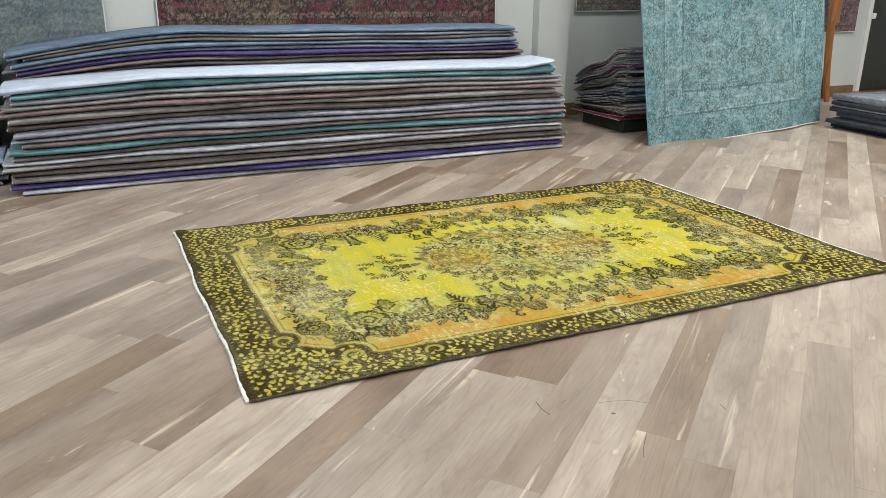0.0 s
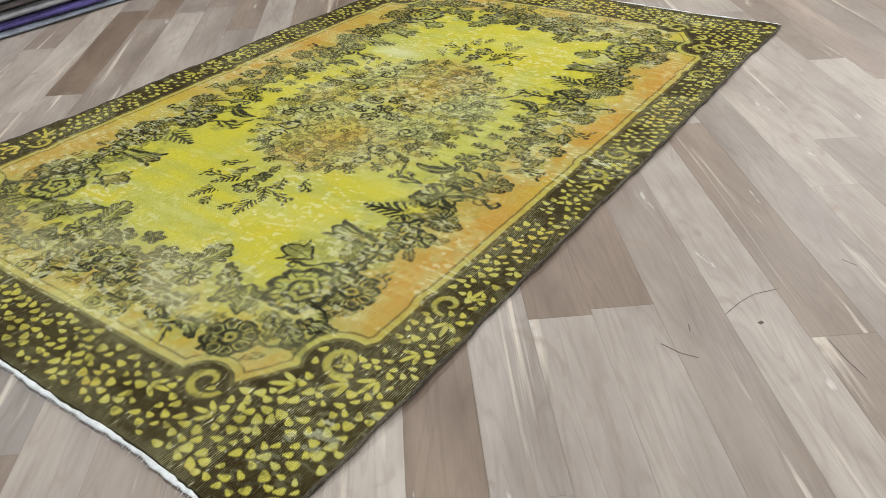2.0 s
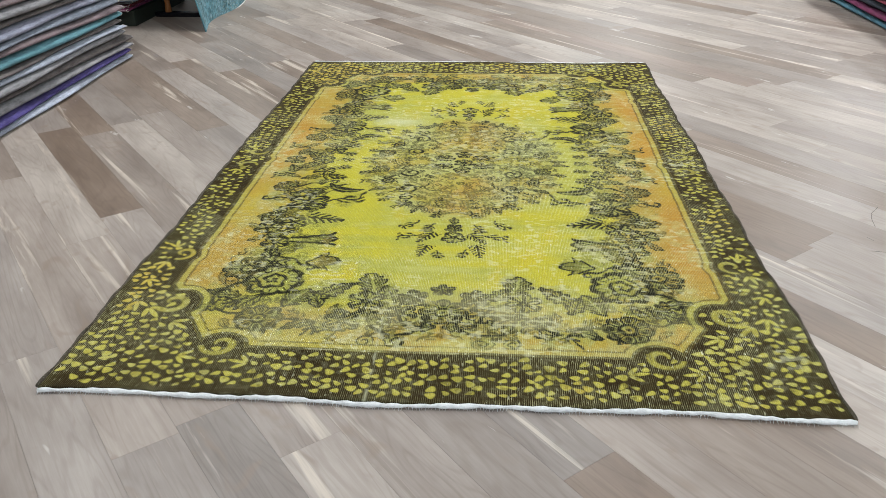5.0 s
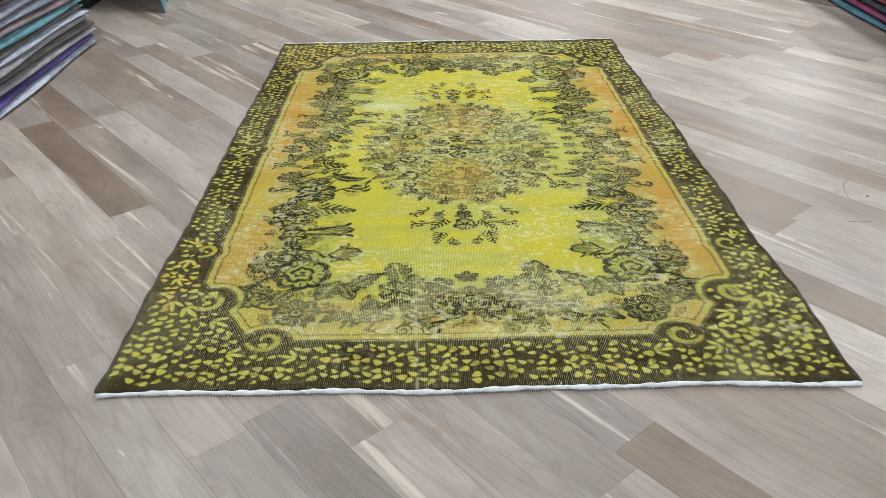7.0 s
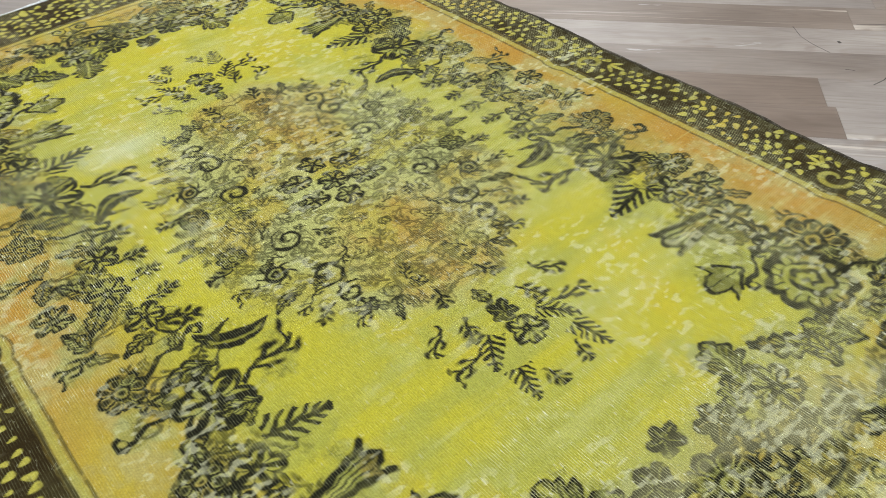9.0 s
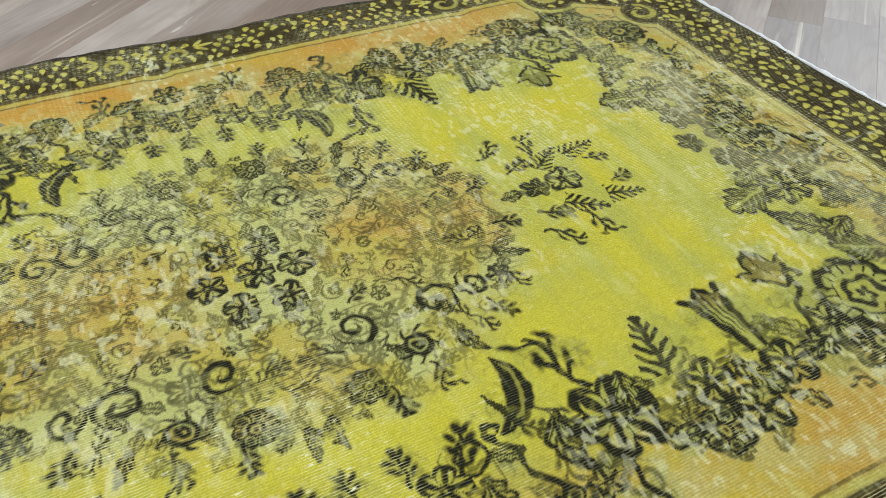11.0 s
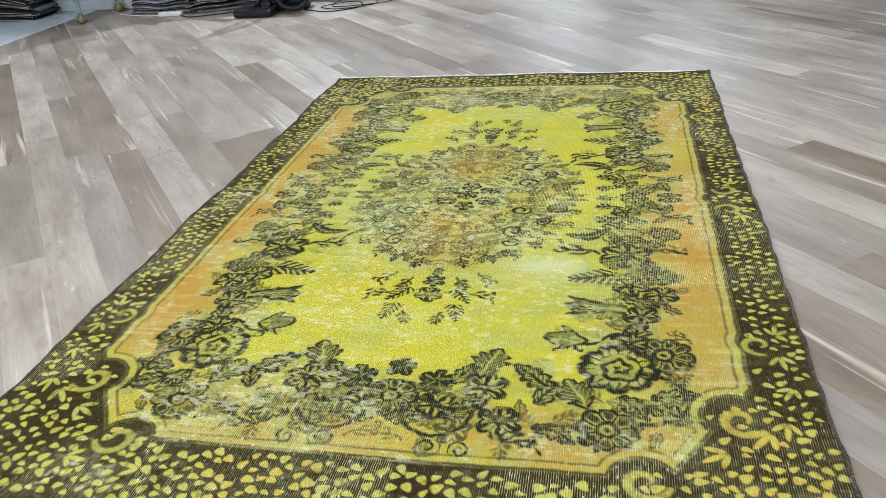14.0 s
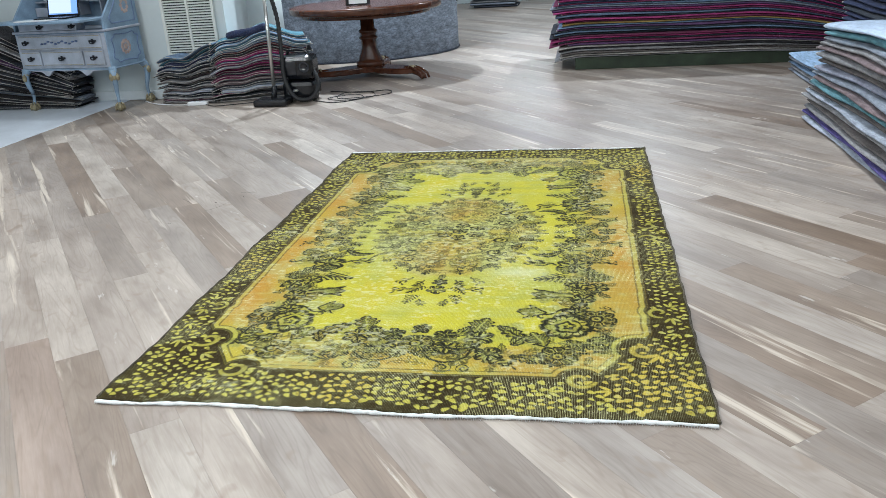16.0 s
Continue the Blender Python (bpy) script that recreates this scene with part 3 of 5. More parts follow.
def twig(p, q):
    s = (p + 1) / 2
    q = q - 0.18 * np.sin(3 * p)
    on = (np.abs(p) < 1)
    ink = line(q, 0.075) * on
    for k, side in ((0.2, 1), (0.42, -1), (0.62, 1), (0.8, -1)):
        a = (s - k) * 2
        ink = np.maximum(ink, line(side * q - a * 0.9, 0.075) * (side * q > 0) * (side * q < 0.36))
        ink = np.maximum(ink, np.clip(1.5 - 8 * np.hypot((a - 0.5) * 0.55, side * q - 0.40), 0, 1))
    return ink, np.zeros_like(p)


def sprig(p, q):
    """A short stem with pairs of solid leaflets and one at its tip."""
    ink = line(q - .12 * np.sin(2.5 * p), 0.085) * (np.abs(p) < 0.9)
    for x, side in ((-.45, 1), (-.2, -1), (.05, 1), (.3, -1), (.5, 1)):
        a, b = p - x - .22, q - side * .30
        ink = np.maximum(ink, np.clip(1.6 - np.hypot((a + side * b) / .30, (side * b - a) / .13) * 0.72, 0, 1))
    ink = np.maximum(ink, np.clip(1.6 - np.hypot((p - .85) / .26, q / .15) * 1.1, 0, 1))
    return np.clip(ink, 0, 1), np.zeros_like(p)


def stalk(p, q):
    """A long bent stem that ends in a curl."""
    on = (np.abs(p) < 1)
    ink = line(q - .22 * np.sin(2.4 * p) - .06 * np.sin(7 * p), 0.065) * on
    ink = np.maximum(ink, line(np.hypot(p - .82, q - .36) - .17, 0.06) * (p > .7))
    return ink, np.zeros_like(p)


def petals(n):
    """An open flower: a toothed ring of petals, each with a dark heart, round a ringed eye."""
    def draw(p, q):
        r, th = np.hypot(p, q), np.arctan2(q, p)
        k = np.abs(np.cos(n * th / 2))
        rim = 0.74 + 0.24 * k ** 0.55
        ink = line(r - rim, 0.085)
        ink = np.maximum(ink, np.clip(1.7 - np.hypot((r - .66) / .20, (1 - k) / .32), 0, 1) * (r < rim) * 0.85)
        ink = np.maximum(ink, line((k - .12) * r, 0.075) * (r > .36) * (r < rim))
        ink = np.maximum(ink, line(r - .32, 0.07))
        ink = np.maximum(ink, np.clip(1.5 - r / .11, 0, 1))
        return ink, (r < rim) * 0.9
    return draw


def tulip(p, q):
    """A long cup that flares into three points, striped along."""
    s = (p + 1) / 2
    h = 0.20 + 0.34 * np.clip(s, 0, 1) ** 1.6
    tip = 0.62 + 0.36 * np.abs(np.cos(2.35 * np.clip(q / np.maximum(h, .05), -1, 1))) ** 0.8
    on = (p > -1) & (p < tip)
    d = np.maximum(np.abs(q) - h, p - tip)
    ink = line(d, 0.085) * (p > -1)
    ink = np.maximum(ink, line(np.sin(q / np.maximum(h, .05) * 7.2), 0.50) * (d < 0) * on * (p > -.5) * 0.85)
    ink = np.maximum(ink, (d < 0) * on * step(.25, .7, p) * 0.55)
    return np.clip(ink, 0, 1), ((d < 0) & on) * 1.0


def palmette(p, q):
    """A dark leaf with deep rounded teeth and a pale rib."""
    s = np.clip((p + 1) / 2, 0, 1)
    h = 0.70 * np.sin(np.pi * s ** 1.25) * (0.42 + 0.58 * np.abs(np.sin((s - np.abs(q) * .30) * 4 * np.pi)) ** 0.7)
    d = np.abs(q) - h
    on = (np.abs(p) < 1)
    ink = line(d, 0.08) * on
    vein = np.maximum(line(q, 0.05), line(np.sin((s - np.abs(q) * 0.55) * 8 * np.pi), 0.30) * 0.8)
    ink = np.maximum(ink, (d < 0) * on * (0.74 - 0.70 * vein))
    return np.clip(ink, 0, 1), ((d < 0) & on) * 1.0


def lobed(p, q):
    """A dark leaf of five round lobes."""
    r, th = np.hypot(p, q), np.arctan2(q, p)
    rim = (0.55 + 0.40 * np.abs(np.cos(2.5 * th)) ** 0.8) * (1 - 0.12 * np.cos(th))
    ink = line(r - rim, 0.09)
    ink = np.maximum(ink, (r < rim) * (0.88 - 0.6 * line(np.sin(2.5 * th) * r, 0.06) * (r > .12)))
    return np.clip(ink, 0, 1), (r < rim) * 1.0


def swallow(p, q):
    """A dark bent leaf with a forked end, like a flying swallow."""
    c = 0.42 * (1 - p * p) - 0.18
    h = 0.20 * np.clip(1 - np.abs(p) ** 2.2, 0, 1) + 0.03
    d = np.abs(q - c) - h
    on = (np.abs(p) < 1)
    ink = np.maximum(line(d, 0.07), (d < 0) * (0.90 - 0.5 * line(q - c - .03, 0.04))) * on
    e = np.abs(q + 0.25 + 0.75 * (p + .35)) - 0.13 * np.clip(1.1 - np.abs(p + .45) * 2, 0, 1)
    ink = np.maximum(ink, (e < 0.02) * (np.abs(p + .45) < .5) * 0.85)
    return np.clip(ink, 0, 1), ((d < 0) & on) * 0.6


def sun(p, q):
    """A ringed eye with curled rays."""
    r, th = np.hypot(p, q), np.arctan2(q, p)
    ink = np.maximum(line(r - .52, 0.10), line(r - .20, 0.09))
    ink = np.maximum(ink, line(np.sin(4 * (th - (r - .5) * .9)) * r, 0.26) * (r > .5) * (r < .98) * 0.9)
    return np.clip(ink, 0, 1), (r < .52) * 0.9


def scroll(p, q):
    r, th = np.hypot(p, q), np.arctan2(q, p)
    w = np.mod(r * 1.55 - th / (2 * np.pi), 1) - 0.5
    return line(w, 0.17) * (r < 1.0) * (r > 0.12), np.zeros_like(p)


def blob(p, q):
    """A seed-shaped spot, drawn out at one end."""
    r, th = np.hypot(p, q * (1 + 0.30 * p)), np.arctan2(q, p)
    return np.clip((1.0 + 0.16 * np.maximum(np.cos(th), 0) ** 6 + 0.05 * np.cos(3 * th + 1) - r) * 4.5, 0, 1), np.zeros_like(p)


def spray(p, q):
    """Three long seeds spread from one foot."""
    out = np.zeros_like(p)
    for turn, length in ((-.75, .8), (0.0, 1.0), (.7, .75)):
        c, d = math.cos(turn), math.sin(turn)
        x, y = c * (p + .8) + d * q, c * q - d * (p + .8)
        out = np.maximum(out, np.clip((1 - np.hypot((x - length * .85) / (length * .78), y / .20)) * 4, 0, 1))
    return out, np.zeros_like(p)


def acanthus(p, q):
    """A pale comma-shaped scroll with a toothed back."""
    r, th = np.hypot(p, q), np.arctan2(q, p)
    k = (th + np.pi) / (2 * np.pi)
    d = np.abs(r - (0.20 + 0.68 * k)) - (0.05 + 0.12 * k * (1.15 - k) * 3)
    teeth = np.abs(r - (0.52 + 0.34 * k)) - 0.13 * np.abs(np.sin(9 * th)) * (k > .45)
    return np.clip(0.5 - np.minimum(d, teeth + .05) * 9, 0, 1), np.zeros_like(p)


class Loom:
    """A rug being drawn: u runs along its length, v across, in metres from its middle."""

    def __init__(self, length, width, res, seed):
        self.rs = np.random.RandomState(seed)
        self.rng = random.Random(seed)
        self.nu, self.nv = int(length / res) + 1, int(width / res) + 1
        self.u, self.v = np.meshgrid(np.linspace(-length / 2, length / 2, self.nu), np.linspace(-width / 2, width / 2, self.nv), indexing="ij")
        self.length, self.width = length, width
        n, k = (self.nu, self.nv), 16
        self.wu = self.u + 0.012 * (layered(*n, length * k, width * k, self.rs, 2) - 0.5)
        self.wv = self.v + 0.012 * (layered(*n, length * k, width * k, self.rs, 2) - 0.5)
        self.wu = self.wu + 0.010 * (layered(*n, length * 60, width * 60, self.rs, 2) - 0.5)
        self.wv = self.wv + 0.010 * (layered(*n, length * 60, width * 60, self.rs, 2) - 0.5)
        self.ink, self.fill, self.spot = np.zeros(n), np.zeros(n), np.zeros(n)

    def noise(self, cell_u, cell_v, octaves=4):
        return layered(self.nu, self.nv, self.length / cell_u, self.width / cell_v, self.rs, octaves)

    def stamp(self, motif, u, v, size, turn=0.0, quarter=True, spot=False, ink=1.0, fill=1.0):
        ways = [(a, b) for a in ((1, -1) if u else (1,)) for b in ((1, -1) if v else (1,))] if quarter else [(1, 1)]
        c, s = math.cos(radians(turn)), math.sin(radians(turn))
        for a, b in ways:
            cu, cv = a * u + self.rng.uniform(-.006, .006) * quarter, b * v + self.rng.uniform(-.006, .006) * quarter
            i0, i1 = np.searchsorted(self.u[:, 0], (cu - size * 1.1, cu + size * 1.1))
            j0, j1 = np.searchsorted(self.v[0], (cv - size * 1.1, cv + size * 1.1))
            if i1 <= i0 or j1 <= j0:
                continue
            w = (slice(i0, i1), slice(j0, j1))
            gu, gv = (self.u, self.v) if spot else (self.wu, self.wv)
            x, y = (gu[w] - cu) * a / size, (gv[w] - cv) * b / size
            d, f = motif(c * x + s * y, c * y - s * x)
            if spot:
                self.spot[w] = np.maximum(self.spot[w], d)
            else:
                self.ink[w] = np.maximum(self.ink[w] * (1 - 0.9 * (f > 0.3) * fill), d * ink)
                self.fill[w] = np.maximum(self.fill[w], f * fill)


def blend(a, b, f):
    return a + (np.asarray(b) - a) * f[..., None]


def sheet(name, loom, colours, alpha, heights, mat, thick, parent=None, outline=None):
    """The woven sheet: a fine grid with its dye as a colour layer, closed by its edges and back."""
    nu, nv = loom.nu, loom.nv
    x, y = (loom.u, loom.v) if outline is None else outline
    top = np.stack((x, y, heights), -1).reshape(-1, 3)
    rim = np.concatenate((np.arange(nv), np.arange(1, nu) * nv + nv - 1, (nu - 1) * nv + np.arange(nv - 2, -1, -1), np.arange(nu - 2, 0, -1) * nv))
    low = top[rim].copy()
    low[:, 2] -= thick
    verts = np.concatenate((top, low))
    i = (np.arange(nu - 1)[:, None] * nv + np.arange(nv - 1)[None]).reshape(-1)
    quads = np.stack((i, i + nv, i + nv + 1, i + 1), -1)
    n = len(rim)
    k = np.arange(n)
    edge = np.stack((rim, rim[(k + 1) % n], nu * nv + (k + 1) % n, nu * nv + k), -1)
    faces = np.concatenate((quads, edge))
    me = bpy.data.meshes.new(name)
    me.vertices.add(len(verts))
    me.vertices.foreach_set("co", verts.astype(np.float32).ravel())
    me.loops.add(faces.size)
    me.loops.foreach_set("vertex_index", faces.astype(np.int32).ravel())
    me.polygons.add(len(faces))
    me.polygons.foreach_set("loop_start", np.arange(len(faces), dtype=np.int32) * 4)
    me.update(calc_edges=True)
    me.polygons.foreach_set("use_smooth", np.ones(len(faces), dtype=bool))
    rgba = np.concatenate((np.clip(colours, 0, 1), alpha[..., None]), -1).reshape(-1, 4)
    rgba = np.concatenate((rgba, rgba[rim] * 0.8))
    layer = me.color_attributes.new("dye", "FLOAT_COLOR", "POINT")
    layer.data.foreach_set("color", rgba.astype(np.float32).ravel())
    me.materials.append(mat)
    ob = new(name, me)
    if parent is not None:
        ob.parent = parent
    return ob


# ---- the yellow rug on the floor ----
CELL = 0.0027


def draw_yellow():
    lm = Loom(3.17, 1.975, CELL, 21)
    lm.wu, lm.wv = lm.wu + .008, lm.wv - .003
    au, av = np.abs(lm.u + .008 + .3 * (lm.wu - lm.u - .008)), np.abs(lm.v - .003 + .3 * (lm.wv - lm.v + .003))

    # border line: straight sides, cut corners, round bulges that hold the scrolls
    g = np.maximum(av - 0.838, au - 1.375)
    g = np.maximum(g, 0.545 * (au - 1.02) + 0.838 * (av - 0.865))
    for cu, cv, r in ((0.87, 0.885, 0.062), (1.165, 0.79, 0.078), (1.385, 0.585, 0.075), (0.07, 0.905, 0.075), (0.0, 0.87, 0.05)):
        g = np.maximum(g, r - 0.006 - np.hypot(au - cu, av - cv))
    border = step(-0.004, 0.004, g)
    au, av = np.abs(lm.wu), np.abs(lm.wv)

    # sprays along the field's edge, one quarter, mirrored: first the small sprigs, then the large motifs over them
    S = lm.stamp
    rng = random.Random(12)
    for k in range(96):
        if k % 5 < 4:
            u, v = rng.uniform(.02, 1.15), rng.uniform(.50, .70)
        else:
            u, v = rng.uniform(1.10, 1.33), rng.uniform(.02, .62)
        S(rng.choice((twig, leaf(3), leaf(4, .3, .2), flower(5), sprig, scroll)), u, v, rng.uniform(.026, .044), rng.uniform(0, 360), ink=rng.uniform(.5, .9), fill=.6)
    garland = (
        # corner: roses, the leaves behind them, the fans that reach into the field
        (leaf(5, .30), 1.17, .665, .062, 60), (petals(9), .950, .645, .068, 0), (leaf(4, .3, .2), .845, .60, .065, 170), (flower(6), .905, .565, .050, 0),
        (leaf(4, .3), 1.10, .665, .055, 110), (palmette, 1.115, .445, .058, 200), (leaf(4, .34), 1.15, .575, .050, 40), (petals(8), 1.235, .515, .064, 0),
        (rose, 1.010, .535, .086, 0), (stalk, .895, .49, .070, -85), (fan, .885, .405, .056, -100), (leaf(5, .30), 1.065, .335, .070, -140), (leaf(3, .34), 1.12, .38, .048, 150),
        # long side: tulip, round flowers, fern, swallow leaf
        (flower(5), .765, .600, .046, 0), (leaf(4), .70, .60, .050, 60), (tulip, .735, .475, .074, -92), (flower(5), .655, .655, .044, 0), (flower(5), .612, .575, .047, 0),
        (fern, .575, .462, .064, -84), (petals(7), .560, .660, .042, 0), (leaf(3, .3, .2), .50, .62, .050, 20),
        (flower(6), .425, .560, .072, 0), (leaf(4, .34), .47, .53, .045, 110), (twig, .395, .420, .066, -105), (stalk, .39, .66, .075, 70),
        (petals(8), .287, .680, .045, 0), (leaf(3, .28, .3), .34, .57, .055, 80), (swallow, .285, .447, .070, -75), (stalk, .25, .56, .070, -130),
        (sprig, .175, .500, .042, -80), (leaf(3), .19, .60, .040, 70), (flower(5), .12, .565, .042, 0), (sprig, .08, .495, .036, -100), (leaf(4), .06, .64, .048, 30),
        (flower(6), 0.0, .585, .045, 0), (sprig, 0.0, .50, .036, -90), (flower(6), 0.0, .71, .040, 0), (leaf(4), .10, .70, .042, 160), (twig, .16, .72, .045, 70),
        # short end: palmettes, lobed leaves, a flower in the middle
        (leaf(4, .38), 1.07, .165, .044, 150), (flower(6), 1.115, .230, .052, 0), (palmette, 1.020, .220, .064, 170), (lobed, 1.092, .098, .044, 175), (lobed, 1.046, 0.0, .036, 180),
        (petals(8), 1.165, 0.0, .062, 0), (flower(5), 1.185, .115, .046, 0), (leaf(4), 1.24, .06, .048, 90), (leaf(5), 1.20, .19, .055, 120), (flower(6), 1.235, .28, .050, 0),
        (stalk, 1.19, .19, .105, 62), (twig, 1.285, .325, .050, 80), (leaf(4, .3, .2), 1.265, .40, .050, 70), (scroll, 1.325, .12, .030, 60), (scroll, 1.325, .20, .026, 240))
    for motif, u, v, size, turn in garland:
        S(motif, u, v, size * 1.08, turn + rng.uniform(-8, 8))

    # the ground of the sprays: jagged clumps round each motif
    clump = np.zeros_like(au)
    jag = lm.noise(.055, .045, 3)
    for motif, u, v, size, turn in garland:
        clump = np.maximum(clump, 1.02 - np.hypot(au - u, av - v) / (size * 1.15) + 1.2 * (jag - .5))
    clump = step(.10, .34, clump)

    # medallion: a knot of flowers in the middle, ribbed fans and curled shells on the long axis, sprigs to its rim
    rng = random.Random(4)
    for ring in range(3, 12):
        f = ring / 11
        for k in range(1 + int(1.45 * ring)):
            th = (k + rng.uniform(.1, .9)) / (1 + int(1.45 * ring)) * math.pi / 2
            u, v = 0.50 * f * math.cos(th), 0.385 * f * math.sin(th)
            motif = rng.choice((flower(5), leaf(3), twig, scroll, leaf(4, .3, .2), sprig, twig, sprig))
            S(motif, u, v, rng.uniform(.018, .033), rng.uniform(0, 360), ink=rng.uniform(.45, .9), fill=0.4)
    for th in range(10, 90, 11):
        c, s = math.cos(radians(th)), math.sin(radians(th))
        S((sprig, leaf(4, .26, .2), twig)[th // 11 % 3], .515 * c, .395 * s, .036, math.degrees(math.atan2(s * .6, c * .4)), fill=.5)
    for u, v, size, turn in ((.60, .155, .044, 30), (.625, .085, .040, 20), (.70, .095, .048, 35), (.795, .095, .046, 15), (.69, .145, .044, 70), (.815, .045, .034, -20)):
        S(twig if size == .044 else fern if size > .044 else sprig, u, v, size, turn, fill=.4)
    S(flower(5), .70, 0.0, .042), S(lobed, .625, 0.0, .034, 0), S(leaf(3), .57, 0.0, .034, 0)
    S(sun, .205, .285, .044), S(petals(7), .095, .33, .036), S(scroll, .28, .20, .045, 40), S(scroll, .36, .19, .038, 200), S(scroll, .12, .20, .042, 110)
    for k in range(6):
        S(flower(5), .085 * math.cos(k * math.pi / 3), .085 * math.sin(k * math.pi / 3), .036, k * 50, quarter=False)
    S(flower(6), 0.0, 0.0, .040)
    r0, t0 = np.hypot(au - .115, av), np.arctan2(av, au - .115)
    arcs = line(np.sin(5.5 * t0) * r0, 0.0045) * (r0 > .06) * (r0 < .17) * (t0 < 1.25) * 0.7 * step(.40, .55, lm.noise(.03, .03, 2))
    arcs = np.maximum(arcs, line(r0 - .215 + .014 * np.abs(np.sin(5.5 * t0)), 0.0042) * (t0 < 1.3) * .55)
    r1, t1 = np.hypot(au - .425, (av - .055) / 1.1), np.arctan2(av - .055, au - .425)
    arcs = np.maximum(arcs, line(np.mod(r1 * 17 - t1 / (2 * np.pi), 1) - .5, 0.075) * (r1 < .085) * 0.6)
    for cu, cv, r, part_of in ((1.205, .125, .085, au > 1.18), (1.30, .42, .07, au < 1.31), (1.12, .60, .09, av > .58)):
        arcs = np.maximum(arcs, line(np.hypot(au - cu, av - cv) - r, 0.0055) * part_of)
    lm.ink = np.maximum(lm.ink, np.clip(arcs, 0, 1) * 0.9)

    # scrolls and spots in the border
    for u, v, size, turn in ((.87, .882, .048, 200), (1.165, .80, .060, 240), (1.375, .595, .058, 260), (.085, .90, .048, 90)):
        S(lambda p, q: (acanthus(p, q)[0] * 0.72, 0), u, v, size, turn, spot=True)
    for u, v, size, turn in ((1.235, .835, .06, -40), (1.29, .74, .055, -60), (1.20, .90, .05, -10), (1.44, .66, .05, -80), (1.45, .52, .05, 100), (.95, .925, .05, 10), (.80, .925, .045, 170), (1.07, .915, .045, -30), (.15, .93, .05, 5)):
        S(spray, u, v, size * .75, turn, spot=True)
    rng = random.Random(8)
    pu, pv = 0.0325, 0.0295
    for i in range(-48, 49):
        for j in range(-33, 34):
            u, v = (i + 0.5 * (j % 2)) * pu + rng.uniform(-.0085, .0085), j * pv + rng.uniform(-.0075, .0075)
            if abs(u) > 1.560 or abs(v) > 0.974:
                continue
            iu, jv = min(int((u + lm.length / 2) / CELL), lm.nu - 1), min(int((v + lm.width / 2) / CELL), lm.nv - 1)
            if g[iu, jv] < 0.017 or lm.spot[max(iu - 3, 0):iu + 4, max(jv - 3, 0):jv + 4].max() > 0.6:
                continue
            long_side = abs(v) > 0.83 and abs(u) < 1.2
            size = rng.uniform(.0095, .0160) * (0.92 if long_side else 1.0)
            squash = rng.uniform(1.2, 1.8) if long_side else rng.uniform(1.1, 1.7)
            S(lambda p, q, k=squash: blob(p, q * k), u, v, size, (90 + rng.uniform(-50, 50)) if long_side else 90 + rng.uniform(-55, 55), quarter=False, spot=True)

    # dyes
    n1, n2, n3 = lm.noise(.5, .35), lm.noise(.16, .10), lm.noise(.9, .7, 3)
    n4, n5 = lm.noise(.045, .035), lm.noise(.02, .016, 2)
    streak = lm.noise(.05, .5, 4)
    weft = lm.noise(.012, .25, 3)
    col = np.ones(lm.u.shape + (3,)) * np.array((0.480, 0.440, 0.034))
    # olive mottle, stronger towards -u: dye drift plus some sheen painted into the colour
    col = blend(col, (0.385, 0.385, 0.062), step(.40, .62, 0.6 * n1 + 0.4 * streak - .05 * lm.u))
    col = blend(col, (0.55, 0.43, 0.02), step(.58, .74, n2) * 0.35)
    side = step(.47, .66, av + 0.16 * (n2 - .5)) * (1 - step(1.02, 1.2, au))
    ends = step(1.08, 1.25, au + 0.20 * (n2 - .5))
    gold = np.maximum(side, ends)
    col = blend(col, (0.405, 0.258, 0.045), gold * (0.45 + 0.5 * step(.36, .6, n1)))
    col = blend(col, (0.44, 0.235, 0.034), step(.66, .76, av + .1 * (n4 - .5)) * (1 - step(.85, 1.0, au)) * step(.36, .58, n3) * 0.85)
    col = blend(col, (0.42, 0.37, 0.13), gold * step(.46, .62, .5 * n2 + .5 * n4) * 0.65)
    near = step(.40, .50, av + .1 * (n2 - .5)) * (1 - step(.60, .74, av)) * (1 - step(1.2, 1.3, au))
    near = np.maximum(near, step(1.02, 1.1, au + .1 * (n2 - .5)) * (1 - step(1.30, 1.40, au)))
    col = blend(col, (0.30, 0.295, 0.055), near * (0.04 + 0.28 * step(.42, .6, .5 * n2 + .5 * n4)))
    med = 1 - step(.90, 1.06, np.sqrt((au / .56) ** 2 + (av / .40) ** 2) + .3 * (n2 - .5))
    col = blend(col, (0.38, 0.35, 0.09), med * 0.55)
    fans = np.exp(-(((au - .27) / .15) ** 2 + (av / .17) ** 2)) + np.exp(-(((au - .46) / .07) ** 2 + ((av - .06) / .08) ** 2))
    col = blend(col, (0.43, 0.275, 0.055), med * np.clip(fans * (0.30 + 0.40 * step(.42, .58, n4)) + step(.52, .62, lm.noise(.22, .18)) * 0.30, 0, .8))
    col = blend(col, (0.44, 0.47, 0.20), med * step(.44, .58, lm.noise(.10, .12)) * 0.65 * (1 - np.clip(fans, 0, 1)))
    curl_a, curl_b = lm.noise(.040, .034, 2), lm.noise(.026, .030, 2)
    curls = np.maximum(line(curl_a - .5, .024), 0.8 * line(curl_b - .47, .026))
    col = blend(col, (0.265, 0.275, 0.055), clump * (0.14 + 0.44 * step(.38, .60, .5 * n2 + .5 * n4)))
    col = blend(col, (0.43, 0.44, 0.19), clump * step(.50, .62, curl_b) * step(.42, .62, n2) * 0.45)
    lm.ink = np.maximum(lm.ink, clump * curls * 0.34 * step(.46, .62, n4) * (1 - .8 * lm.fill))
